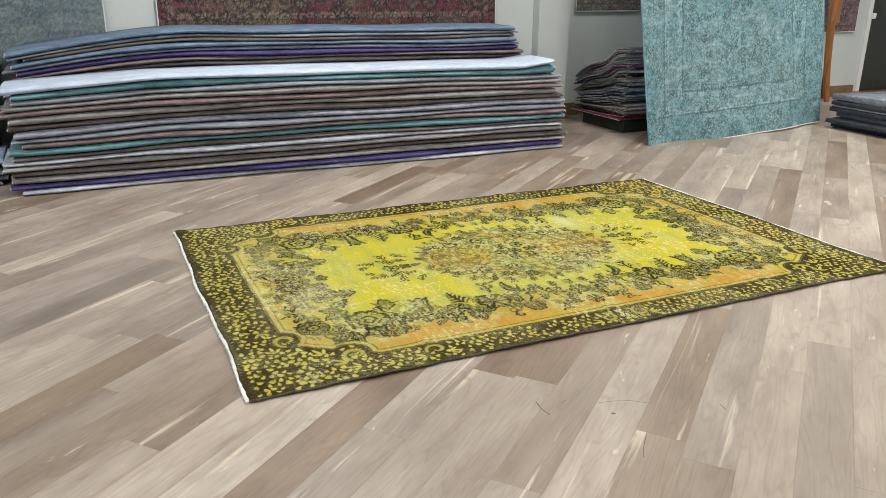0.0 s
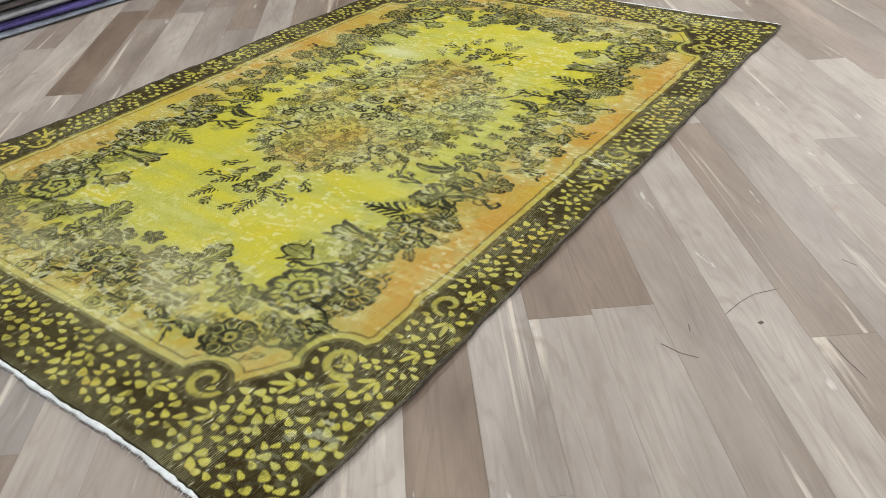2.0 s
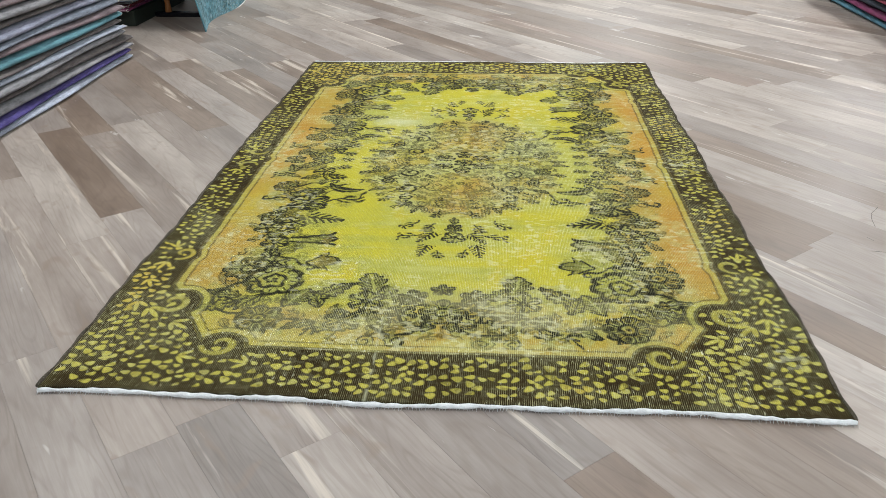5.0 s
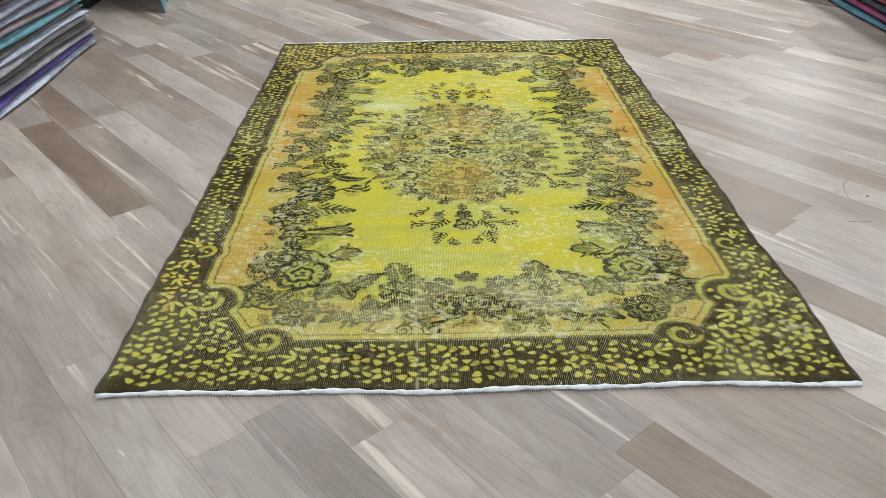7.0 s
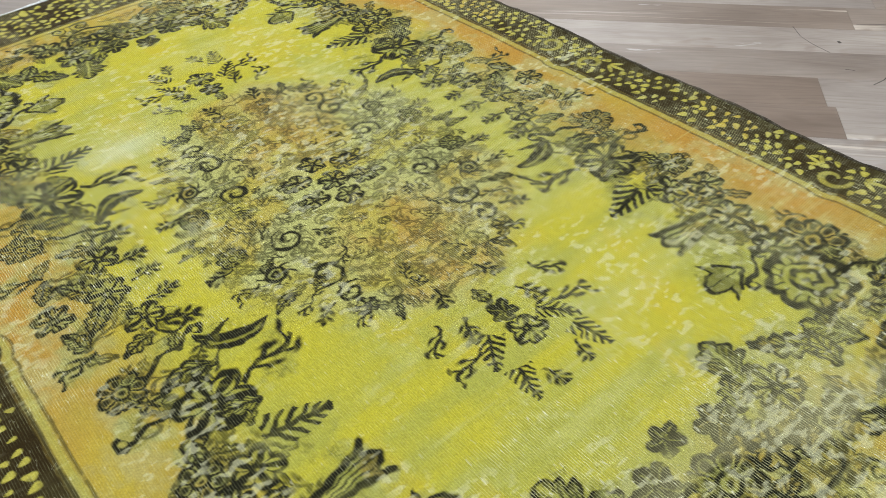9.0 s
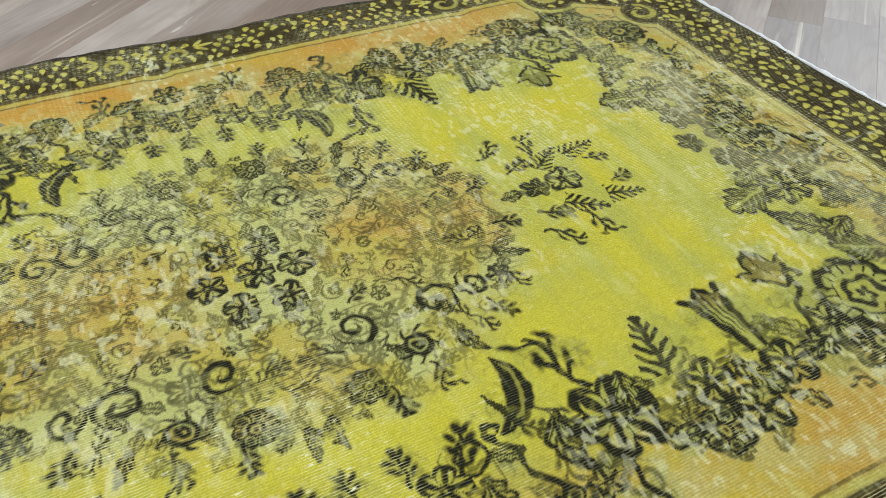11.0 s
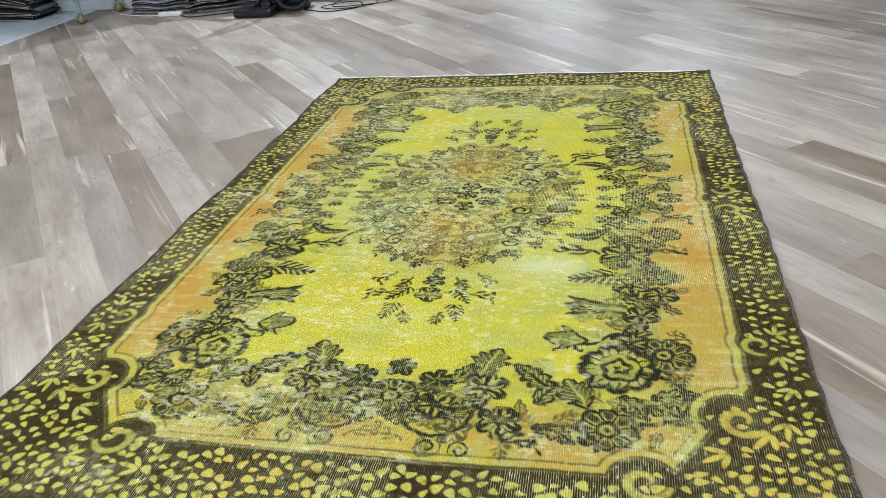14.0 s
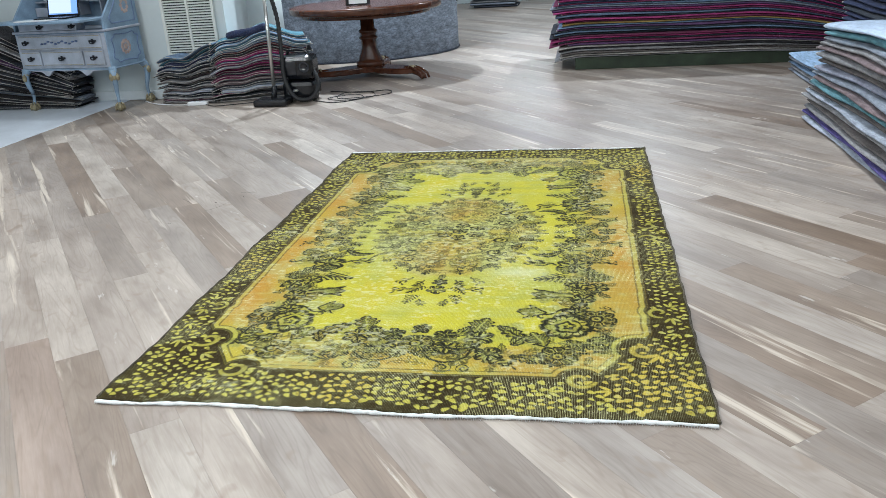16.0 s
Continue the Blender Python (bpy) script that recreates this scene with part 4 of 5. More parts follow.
    lm.ink = np.maximum(lm.ink, med * curls * 0.60 * step(.42, .54, n4))
    tint = np.ones_like(col) * np.array((0.165, 0.18, 0.036))
    tint = blend(tint, (0.31, 0.345, 0.115), step(.48, .60, n4))
    tint = blend(tint, (0.31, 0.21, 0.04), step(.58, .70, n2))
    col = col + (tint - col) * (lm.fill * 0.50 * (0.5 + 0.5 * step(.3, .6, n2)))[..., None]
    fade = np.clip(1.40 - 0.30 * step(1.08, 1.2, au) * step(.45, .6, n2) - 0.40 * step(.52, .76, lm.noise(.09, .06)) - 0.55 * step(.60, .74, n5), 0.25, 1)
    col = blend(col, (0.012, 0.012, 0.005), np.clip(lm.ink * 1.12, 0, 1) * fade)

    # edge lines and border
    col = blend(col, (0.04, 0.036, 0.012), line(g + 0.030, 0.0030) * 0.7 * fade)
    col = blend(col, (0.36, 0.355, 0.07), line(g + 0.017, 0.007) * (0.62 - 0.34 * step(1.2, 1.32, au)))
    col = blend(col, (0.03, 0.028, 0.010), line(g + 0.004, 0.004) * 0.9)
    dark = np.ones_like(col) * np.array((0.028, 0.018, 0.0040))
    dark = blend(dark, (0.044, 0.034, 0.010), step(.45, .7, n2))
    gap = lm.noise(.07, .05)
    dark = blend(dark, (0.44, 0.40, 0.065), lm.spot * (0.74 + 0.26 * step(.28, .5, gap)) * (1 - 0.45 * step(.62, .74, n5)))
    dark = blend(dark, (0.52, 0.37, 0.05), lm.spot * step(.60, .72, n1) * 0.6)
    dark = blend(dark, (0.45, 0.45, 0.17), lm.spot * step(.55, .68, n4) * 0.4)
    rim = np.minimum(lm.width / 2 - np.abs(lm.v), lm.length / 2 - np.abs(lm.u))
    dark = blend(dark, (0.03, 0.024, 0.010), (1 - step(.003, .010, rim + .01 * (gap - .5))) * 0.7)
    col = col + (dark - col) * border[..., None]

    # wear: cross bands where the pile is thin, pale scuffs
    worn = step(.52, .70, 0.55 * lm.noise(.10, .6) + 0.45 * lm.noise(.35, .35)) * 0.8
    worn = np.maximum(worn, step(.56, .72, n1) * 0.55)
    worn = np.maximum(worn * (1 - .5 * border), border * 0.65 * step(.56, .66, lm.noise(.3, .25)))
    bald = np.exp(-((lm.u - .02) / .07) ** 2) * step(.78, .90, -lm.v) + np.exp(-((lm.u + 1.27) / .12) ** 2 - ((lm.v + .84) / .10) ** 2) + np.exp(-((lm.u - 1.50) / .07) ** 2 - ((lm.v + .55) / .25) ** 2)
    worn = np.maximum(worn, np.clip(bald, 0, 1) * step(.30, .55, lm.noise(.05, .04)) * 0.95)
    worn = np.maximum(worn, np.exp(-((lm.u + 1.25) / .25) ** 2) * step(.42, .60, lm.noise(.22, .3)) * 0.7)
    knots = 0.6 * lm.rs.rand(lm.nu, lm.nv) + 0.4 * lm.noise(.007, .007, 1)
    col = col * (0.86 + 0.28 * knots)[..., None]
    worn = np.clip(worn + 0.13 - 0.05 * border + 0.30 * (weft - .5), 0.0, 0.95)
    scuff = step(.60, .78, 0.5 * streak + 0.5 * lm.noise(.06, .12)) * 0.38
    col = blend(col, (0.56, 0.55, 0.17), scuff * (1 - 0.6 * med) * (1 - .92 * border) * (1 - .5 * clump))
    col = blend(col, (0.50, 0.47, 0.24), np.exp(-((lm.u + 1.22) / .14) ** 2 - (lm.v / .55) ** 2) * step(.36, .60, lm.noise(.10, .25)) * 0.45 * (1 - border))
    fleck = step(.60, .70, lm.noise(.012, .022, 2)) * step(.44, .60, .5 * n2 + .5 * lm.noise(.3, .2))
    col = blend(col, (0.68, 0.68, 0.42), fleck * 0.40 * (1 - 0.85 * border))
    weft_wear = step(.58, .74, 0.6 * lm.noise(.012, .14, 3) + 0.4 * n1)
    col = blend(col, (0.57, 0.57, 0.22), weft_wear * 0.32 * (1 - 0.7 * med) * (1 - 0.92 * border) * (1 - .5 * clump))
    seam = np.exp(-((lm.v - .165 - .004 * np.sin(9 * lm.u)) / .004) ** 2) * (lm.u < -1.15)
    col = blend(col, (0.60, 0.61, 0.40), np.clip(seam * 0.45 * step(.40, .60, lm.noise(.03, .01, 2)) + np.clip(bald, 0, 1) * fleck * .8, 0, 1))
    patch = np.exp(-(((lm.u - .50) / .05) ** 2 + ((lm.v - .34) / .12) ** 2)) * 0.5
    col = blend(col, (0.62, 0.68, 0.50), patch * step(.3, .6, n2))
    return lm, col, worn


RUG_TURN = pose(0.0405, 0.0, 0.0)
yellow = thing("area_rug", RUG_TURN, "worn yellow overdyed rug with dark spotted border on planks", "rug")
lm, dye, worn = draw_yellow()
inset = np.minimum(lm.width / 2 - np.abs(lm.v), lm.length / 2 - np.abs(lm.u))
ripple = 0.004 * np.exp(-inset / 0.10) * (1 + np.sin(lm.u * 9 + 2 * np.sin(lm.v * 3)) * np.cos(lm.v * 8 + 1)) + 0.0012 * (lm.noise(.12, .12) - .5)
side_wave = 0.003 * np.sin(lm.u * 4.1 + 0.7) + 0.0025 * np.sin(lm.u * 9.7) + 0.002 * np.sin(lm.u * 31)
end_wave = 0.005 * np.sin(lm.v * 5.3 + 1) + 0.003 * np.sin(lm.v * 13)
edge_v, edge_u = np.sign(lm.v) * (np.abs(lm.v) / lm.width * 2) ** 6, np.sign(lm.u) * (np.abs(lm.u) / lm.length * 2) ** 6
X = lm.u + edge_u * end_wave + 0.007 * edge_u + 0.012 * (lm.u > 0) * edge_u
Y = lm.v * (1 - 0.006 * lm.u / 1.6 * (lm.v < 0)) + edge_v * side_wave + np.sign(lm.v) * 0.008 * (np.abs(lm.v) / lm.width * 2)
sheet("carpet_field", lm, dye, worn, 0.0075 + ripple, pattern_material("overdyed pile", 1250.0), 0.0072, yellow, (X, Y))


def fringe(end):
    """The cream web left at a short end, a lumpy cord with threads."""
    row = 0 if end == 0 else lm.nu - 1
    rng = random.Random(31 + end)
    pts = [(X[row, j] + (0.008 if end else -0.008) + rng.uniform(-.0016, .0016), Y[row, j], 0.0075 + rng.uniform(-.0008, .0012)) for j in range(0, lm.nv, 5)]
    bm = tube(pts, lambda s: 0.0056 + 0.0014 * math.sin(s * 57) + 0.001 * math.sin(s * 211), 8)
    for j in range(0, lm.nv, 3):
        x, y = X[row, j] + (0.011 if end else -0.011), Y[row, j]
        w = (1 if end else -1) * rng.uniform(.004, .013)
        a = [bm.verts.new((x, y - .0014, .006)), bm.verts.new((x, y + .0014, .006)), bm.verts.new((x + w, y + rng.uniform(-.004, .004), .0015)), bm.verts.new((x, y, .009))]
        for f in ((0, 1, 2), (0, 3, 2), (1, 3, 2)):
            bm.faces.new([a[i] for i in f])
    part("fringe", bm, FRINGE, yellow, "cream cotton fringe web", True)


fringe(0), fringe(1)
for col_j, sgn in ((0, -1), (lm.nv - 1, 1)):
    rng = random.Random(col_j)
    pts = [(X[i, col_j], Y[i, col_j] + sgn * 0.002, 0.0062 + ripple[i, col_j] + rng.uniform(-.0006, .0006)) for i in range(0, lm.nu, 6)]
    part("edge_binding", tube(pts, lambda s: 0.0046 + 0.0012 * math.sin(s * 190), 6), OVERCAST, yellow, "dark overcast edge", True)


# ---- hanging rugs ----
def draw_hanging(length, width, seed, ground, second, ink, pale, frame_at=(0.12, 0.3), res=0.011, faded=0.4, bold=1.0):
    """A faded oriental rug: frames of border, a field of small flowers, a mottled middle."""
    h = Loom(length, width, res, seed)
    d = np.minimum(h.width / 2 - np.abs(h.wv), h.length / 2 - np.abs(h.wu))
    rng = random.Random(seed)
    step_m = 0.078 * bold
    for i in range(int(h.length / step_m / 2) + 1):
        for j in range(int(h.width / step_m / 2) + 1):
            u, v = i * step_m + rng.uniform(0, .03), j * step_m + rng.uniform(0, .03)
            h.stamp(rng.choice((flower(6), flower(8), rose, leaf(4), scroll, twig)), u, v, rng.uniform(.03, .052) * bold, rng.uniform(0, 360))
    a, b, c = h.noise(.4, .4), h.noise(.09, .09), h.noise(.03, .4)
    col = np.ones(h.u.shape + (3,)) * np.array(ground)
    col = blend(col, second, step(.4, .62, a))
    inner = step(frame_at[1] - .01, frame_at[1] + .01, d)
    col = blend(col, second, (inner * 0.4) * step(.25, .7, b))
    for at in (*frame_at, frame_at[0] + .03, frame_at[1] + .03):
        col = blend(col, pale, line(d - at, 0.010) * 0.35)
    col = blend(col, pale, h.fill * 0.40)
    col = blend(col, ink, h.ink * (0.95 - faded * step(.35, .65, b)))
    curl = h.noise(.042 * bold, .042 * bold, 2)
    col = blend(col, ink, np.maximum(line(curl - .5, .04), line(h.noise(.03, .03, 2) - .46, .03)) * 0.55)
    oval = np.hypot(h.wu / h.length, h.wv / h.width) + .03 * (b - .5)
    for r in (.10, .19, .30):
        col = blend(col, ink, line(oval - r, .004) * 0.35 * step(.4, .6, b))
    for at in (frame_at[0] - .012, frame_at[1] + .045):
        col = blend(col, ink, line(d - at, .006) * 0.7)
    col = blend(col, pale, step(.55, .8, .5 * c + .5 * b) * faded)
    return h, col


def hanging_rug(m, length, width, label, seed, dyes, frame_at=(0.12, 0.3), fold=0.02, res=0.011, faded=0.4, bold=1.0, binding=None):
    """A rug hung flat against a wall or over a stand; it is built lying down and stood up by m. Its length runs up."""
    ob = thing("hanging_rug", m, label, "rug")
    h, col = draw_hanging(length, width, seed, *dyes, frame_at, res, faded, bold)
    k = (h.u + length / 2) / length
    z = fold * (np.sin(h.v * 3.1 + 1) * (1 - k) + 0.4 * np.sin(h.v * 7 + h.u * 2))
    sheet("carpet_field", h, col, np.clip(0.25 + 0.4 * (h.noise(.2, .2) - .3), 0, 1), z, pattern_material("faded pile", 900.0), 0.009, ob)
    for end in (0, h.nu - 1):
        pts = [(h.u[end, j] + (-.006 if end == 0 else .006), h.v[end, j], z[end, j] - .004) for j in range(0, h.nv, 3)]
        part("fringe", tube(pts, 0.006, 6), FRINGE, ob, "pale fringe edge", True)
    for side in (0, h.nv - 1):
        pts = [(h.u[i, side], h.v[i, side] + (-.003 if side == 0 else .003), z[i, side] - .004) for i in range(0, h.nu, 4)]
        part("edge_binding", tube(pts, 0.0055, 6), binding or FRINGE, ob, "bound edge", True)
    return ob


def upright(x, y, z, turn=0.0, lean=0.0, roll=0.0):
    """Stands a lying sheet up: its length u runs up, its width v along the wall, its face looks along -y before the turn."""
    stand = Matrix(((0, 1, 0, 0), (0, 0, -1, 0), (1, 0, 0, 0), (0, 0, 0, 1)))
    return pose(x, y, z, 0, 0, turn) @ pose(0, 0, 0, lean, roll, 0) @ stand


TEAL_DYES = ((0.14, 0.31, 0.385), (0.20, 0.37, 0.44), (0.028, 0.085, 0.11), (0.42, 0.60, 0.71))
RED_DYES = ((0.105, 0.018, 0.048), (0.125, 0.085, 0.085), (0.012, 0.008, 0.026), (0.34, 0.29, 0.24))
BLUE_DYES = ((0.115, 0.175, 0.235), (0.16, 0.22, 0.275), (0.075, 0.11, 0.15), (0.27, 0.31, 0.33))
GREY_DYES = ((0.13, 0.13, 0.155), (0.19, 0.185, 0.20), (0.05, 0.05, 0.065), (0.30, 0.30, 0.31))
PLUM_DYES = ((0.16, 0.085, 0.13), (0.20, 0.15, 0.18), (0.05, 0.03, 0.06), (0.32, 0.28, 0.30))
hanging_rug(upright(3.585, 2.243, 1.223, 5.0, -9.0, -1.6), 2.46, 2.33, "faded teal overdyed rug hung over a wooden stand, touching the planks", 41, TEAL_DYES, (.26, .40), 0.045, 0.0070, 0.35, 0.7, WOOLS["aqua"])
hanging_rug(upright(0.245, 3.52, 1.84, 0, 0, 0), 1.80, 3.05, "red and beige oriental rug hung flat on the wall", 42, RED_DYES, (.08, .36), 0.008, 0.0095, 0.12, 2.1)
hanging_rug(upright(-3.0, 3.52, 1.64, 0, 0, 0), 2.0, 2.64, "blue-grey faded rug hung flat on the wall", 43, BLUE_DYES, (.3, .5), 0.008, 0.014, 0.5)
hanging_rug(upright(3.13, 3.58, 1.78, 0, 0, 0), 1.45, 0.80, "grey faded small rug hung on the wall", 44, GREY_DYES, (.08, .2), 0.006, 0.011, 0.4)
hanging_rug(upright(6.44, 3.58, 1.54, 0, 0, 0), 1.5, 0.72, "plum and grey small rug hung on the wall near the door", 45, PLUM_DYES, (.08, .2), 0.006, 0.012, 0.4)

stand = thing("display_stand", pose(0, 0, 0), "orange varnished wooden rug stand behind the teal rug", "rug stand")
part("crossbar", tube([(2.55, 2.40, 2.44), (4.5, 2.57, 2.44)], 0.03, 12), POST_WOOD, stand, "", True)
for sx, sy in ((3.0, 2.44), (4.25, 2.55)):
    part("post", lathe(((.022, .0), (.026, .05), (.02, .1), (.028, .5), (.022, 1.0), (.03, 1.6), (.022, 2.44)), 14, at=(sx, sy, 0)), POST_WOOD, stand, "", True)
    part("foot", box(sx - .03, sx + .03, sy - .32, sy + .10, 0.0, 0.035, 0.006), BLACK, stand, "black foot")
easel = thing("easel", pose(0, 0, 0), "orange varnished wooden easel leg standing by the wall", "easel")
part("leg", tube(curve_points(((6.18, 3.30, 0.0), (6.15, 3.30, 0.12), (6.09, 3.30, 0.45), (6.05, 3.30, 0.85), (6.05, 3.30, 0.95)), 8), lambda s: 0.032 + 0.016 * s, 10), POST_WOOD, easel, "", True)
part("rail", box(6.0, 6.14, 3.27, 3.33, 0.90, 1.9, 0.012), POST_WOOD, easel)
part("leg", tube([(6.09, 3.34, 0.9), (6.35, 3.52, 0.0)], 0.02, 8), POST_WOOD, easel, "", True)


# ---- round table ----
table = thing("round_table", pose(-5.06, -1.76, 0), "round polished mahogany table on a turned pedestal with claw feet", "table")
part("tabletop", lathe(((.70, .712), (.80, .714), (.822, .722), (.832, .735), (.835, .775), (.828, .788), (.80, .794), (.5, .795)), 56), MAHOGANY, table, "", True)
part("apron", lathe(((.70, .672), (.705, .674), (.705, .712), (.70, .7125)), 48), MAHOGANY, table, "", True)
part("pedestal", lathe(((.155, .122), (.16, .135), (.16, .165), (.13, .18), (.125, .21), (.105, .26), (.085, .32), (.085, .40), (.105, .415), (.105, .43), (.088, .445), (.086, .47), (.104, .485), (.104, .505), (.078, .52), (.074, .672)), 28), MAHOGANY, table, "", True)
bm = bmesh.new()
rim = []
for i in range(72):
    a = 2 * math.pi * i / 72
    r = .15 + .50 * ((1 + math.cos(3 * (a - radians(62)))) / 2) ** 2.4
    rim.append([bm.verts.new((k * r * math.cos(a), k * r * math.sin(a), z)) for k, z in ((.97, .056), (1.0, .064), (1.0, .104), (.94, .116), (.5, .124))])
for a, d in zip(rim, rim[1:] + rim[:1]):
    for k in range(4):
        bm.faces.new((a[k], d[k], d[k + 1], a[k + 1]))
bm.faces.new([r[0] for r in rim[::-1]]), bm.faces.new([r[4] for r in rim])
part("base_plate", bm, MAHOGANY, table, "", False)
for ang in (62, 182, 302):
    c, s = math.cos(radians(ang)), math.sin(radians(ang))
    leg = part("leg", tube(curve_points([(c * r, s * r, z) for r, z in ((.50, .086), (.60, .088), (.68, .070), (.735, .042))], 7), lambda q: 0.044 - 0.008 * q, 12), MAHOGANY, table, "", True)
    bm = ball(c * .735, s * .735, .034, .036, .9)
    for k in (-1, 0, 1):
        e = radians(ang + k * 4.2)
        tube([(math.cos(e) * r, math.sin(e) * r, z) for r, z in ((.60, .128), (.70, .098), (.765, .06), (.785, .012))], 0.014, 6, bm)
    part("claw_foot", bm, MAHOGANY, leg, "carved claw foot", True)
    part("foot_mount", tube([(c * r, s * r, z) for r, z in ((.575, .10), (.60, .098), (.625, .092))], lambda q: .047 + .004 * math.sin(9 * q), 12), GILT, leg, "worn gilt mount", True)
card = thing("picture_frame", pose(-4.62, -1.72, 0.795, 0, 0, 6), "white card in a dark frame standing on the round table", "picture frame")
body = part("case", box(-.008, .008, -.13, .13, .004, .30, .004), BLACK, card, "dark frame")
body.matrix_basis = pose(0, 0, 0, 0, -14, 0)
part("page", box(.0085, .0105, -.095, .095, .02, .28), PAPER, body, "white page")
part("easel_back", box(-.10, -.09, -.02, .02, 0, .12, .002), BLACK, card)

# ---- carpet-covered round display ----
drum = thing("carpet_display", pose(-7.25, -2.6, 0), "blue-grey carpet wrapped round a large oval display", "rug display")
bm = bmesh.new()
rings = []
for z, r in ((0.0, .995), (.015, 1.0), (.35, 1.002), (.8, .998), (1.25, 1.0), (1.6, .995), (1.615, .98)):
    rings.append([bm.verts.new((1.15 * r * math.cos(a) + .006 * math.sin(7 * a + 3 * z), 1.5 * r * math.sin(a), z)) for a in (2 * math.pi * i / 84 for i in range(84))])
for p, q in zip(rings, rings[1:]):
    for i in range(84):
        bm.faces.new((p[i], p[(i + 1) % 84], q[(i + 1) % 84], q[i]))
bm.faces.new(rings[-1])
part("carpet", bm, GREY_CARPET, drum, "", True)
part("hem", tube([(1.158 * math.cos(2 * math.pi * i / 84), 1.508 * math.sin(2 * math.pi * i / 84), .014) for i in range(85)], 0.012, 6), WOOLS["charcoal"], drum, "dark hem", True)


# ---- painted desk ----
DX0, DX1, DY0, DY1 = -3.95, -3.44, -4.97, -3.88
DESK_TURN = pose(-3.43, -3.91, 0, 0, 0, -8) @ pose(3.47, 3.91, 0)
desk = thing("writing_desk", DESK_TURN, "pale blue painted writing desk with gilt claw feet and open flap", "desk")
W = DY1 - DY0
part("lower_case", box(DX0, DX1, DY0, DY1, 0.42, 0.765, 0.008), DESK_BLUE, desk)
part("case_front", box(DX1 - .004, DX1 + .006, DY0 + .012, DY1 - .012, 0.43, 0.755, 0.003), DESK_WHITE, desk, "lilac-white front")
part("moulding", box(DX0 - .005, DX1 + .018, DY0 - .015, DY1 + .015, 0.765, 0.788, 0.007), DESK_WHITE, desk)
part("moulding", box(DX0 - .005, DX1 + .014, DY0 - .012, DY1 + .012, 0.408, 0.424, 0.006), DESK_BLUE, desk)


def bail_handle(y, z, drawer):
    bm = tube(curve_points([(DX1 + .036, y - .036, z + .008), (DX1 + .046, y - .024, z - .010), (DX1 + .048, y, z - .016), (DX1 + .046, y + .024, z - .010), (DX1 + .036, y + .036, z + .008)], 5), 0.0055, 6)
    box(DX1 + .030, DX1 + .036, y - .044, y + .044, z - .002, z + .014, .002, bm)
    box(DX1 + .030, DX1 + .036, y - .011, y + .011, z - .018, z + .026, .002, bm)
    part("handle", bm, IRON, drawer, "blackened bat-wing handle", True)


def drawer(y0, y1, z0, z1, handles):
    d = part("drawer", box(DX1 + .004, DX1 + .026, y0, y1, z0, z1, 0.006), DESK_WHITE, desk, "lilac-white painted drawer")
    for r in ((y0 + .01, y1 - .01, z0 + .008, z0 + .013), (y0 + .01, y1 - .01, z1 - .013, z1 - .008)):
        part("gilt_line", box(DX1 + .0255, DX1 + .0285, *r), GILT, d, "thin gilt line")
    for hy in handles:
        bail_handle(hy, (z0 + z1) / 2, d)
    return d


top_drawer = drawer(DY0 + .05, DY1 - .05, 0.612, 0.745, (DY0 + .14, DY1 - .14))
ornament = bmesh.new()
for k in range(-5, 6):
    ball(DX1 + .026, (DY0 + DY1) / 2 + k * .042, 0.678 + .012 * math.sin(k * 1.7), .017, .55, ornament)
part("painted_garland", ornament, DESK_LINE, top_drawer, "faded blue painted garland")
drawer(DY0 + .05, DY0 + .28, 0.455, 0.595, (DY0 + .165,))
drawer(DY0 + .30, DY1 - .30, 0.455, 0.595, ((DY0 + DY1) / 2,))
drawer(DY1 - .28, DY1 - .05, 0.455, 0.595, (DY1 - .165,))
apron = bmesh.new()
prev = None
for i in range(41):
    s = i / 40
    y = DY0 + .03 + (W - .06) * s
    low = 0.405 - 0.055 * math.exp(-((s - .27) / .05) ** 2) - 0.055 * math.exp(-((s - .73) / .05) ** 2) + 0.006 * math.cos(6 * math.pi * s)
    now = [apron.verts.new(p) for p in ((DX1 - .012, y, .424), (DX1 + .010, y, .424), (DX1 + .010, y, low), (DX1 - .012, y, low))]
    if prev:
        for k in range(4):
            apron.faces.new((prev[k], prev[(k + 1) % 4], now[(k + 1) % 4], now[k]))
    else:
        apron.faces.new(now)
    prev = now
apron.faces.new(prev[::-1])
part("apron", apron, DESK_WHITE, desk, "scalloped apron")


def side_ornament(z0, z1, name):
    """A painted frame with a rosette on the desk's end."""
    cy, cz = (DX0 + DX1) / 2, (z0 + z1) / 2
    bm = bmesh.new()
    hx, hz = 0.19, (z1 - z0) / 2 - .035
    pts = [(cy + hx * math.copysign(abs(math.cos(a)) ** .45, math.cos(a)) * (1 - .06 * math.cos(8 * a)), DY1 + .003, cz + hz * math.copysign(abs(math.sin(a)) ** .45, math.sin(a)) * (1 - .06 * math.cos(8 * a)))
           for a in (2 * math.pi * i / 64 for i in range(65))]
    tube(pts, 0.0045, 5, bm)
    part(name, bm, DESK_LINE, desk, "faded blue painted frame line")
    bm = bmesh.new()
    for i in range(10):
        a = 2 * math.pi * i / 10
        ball(cy + .055 * math.cos(a), DY1 + .001, cz + .055 * math.sin(a), .02, 1, bm)
    ball(cy, DY1 + .001, cz, .03, 1, bm)
    for v in bm.verts:
        v.co.y = DY1 + (v.co.y - DY1) * .15
    part("painted_rosette", bm, DESK_ROSE, desk, "faded pink painted rosette")


side_ornament(.43, .76, "painted_frame")
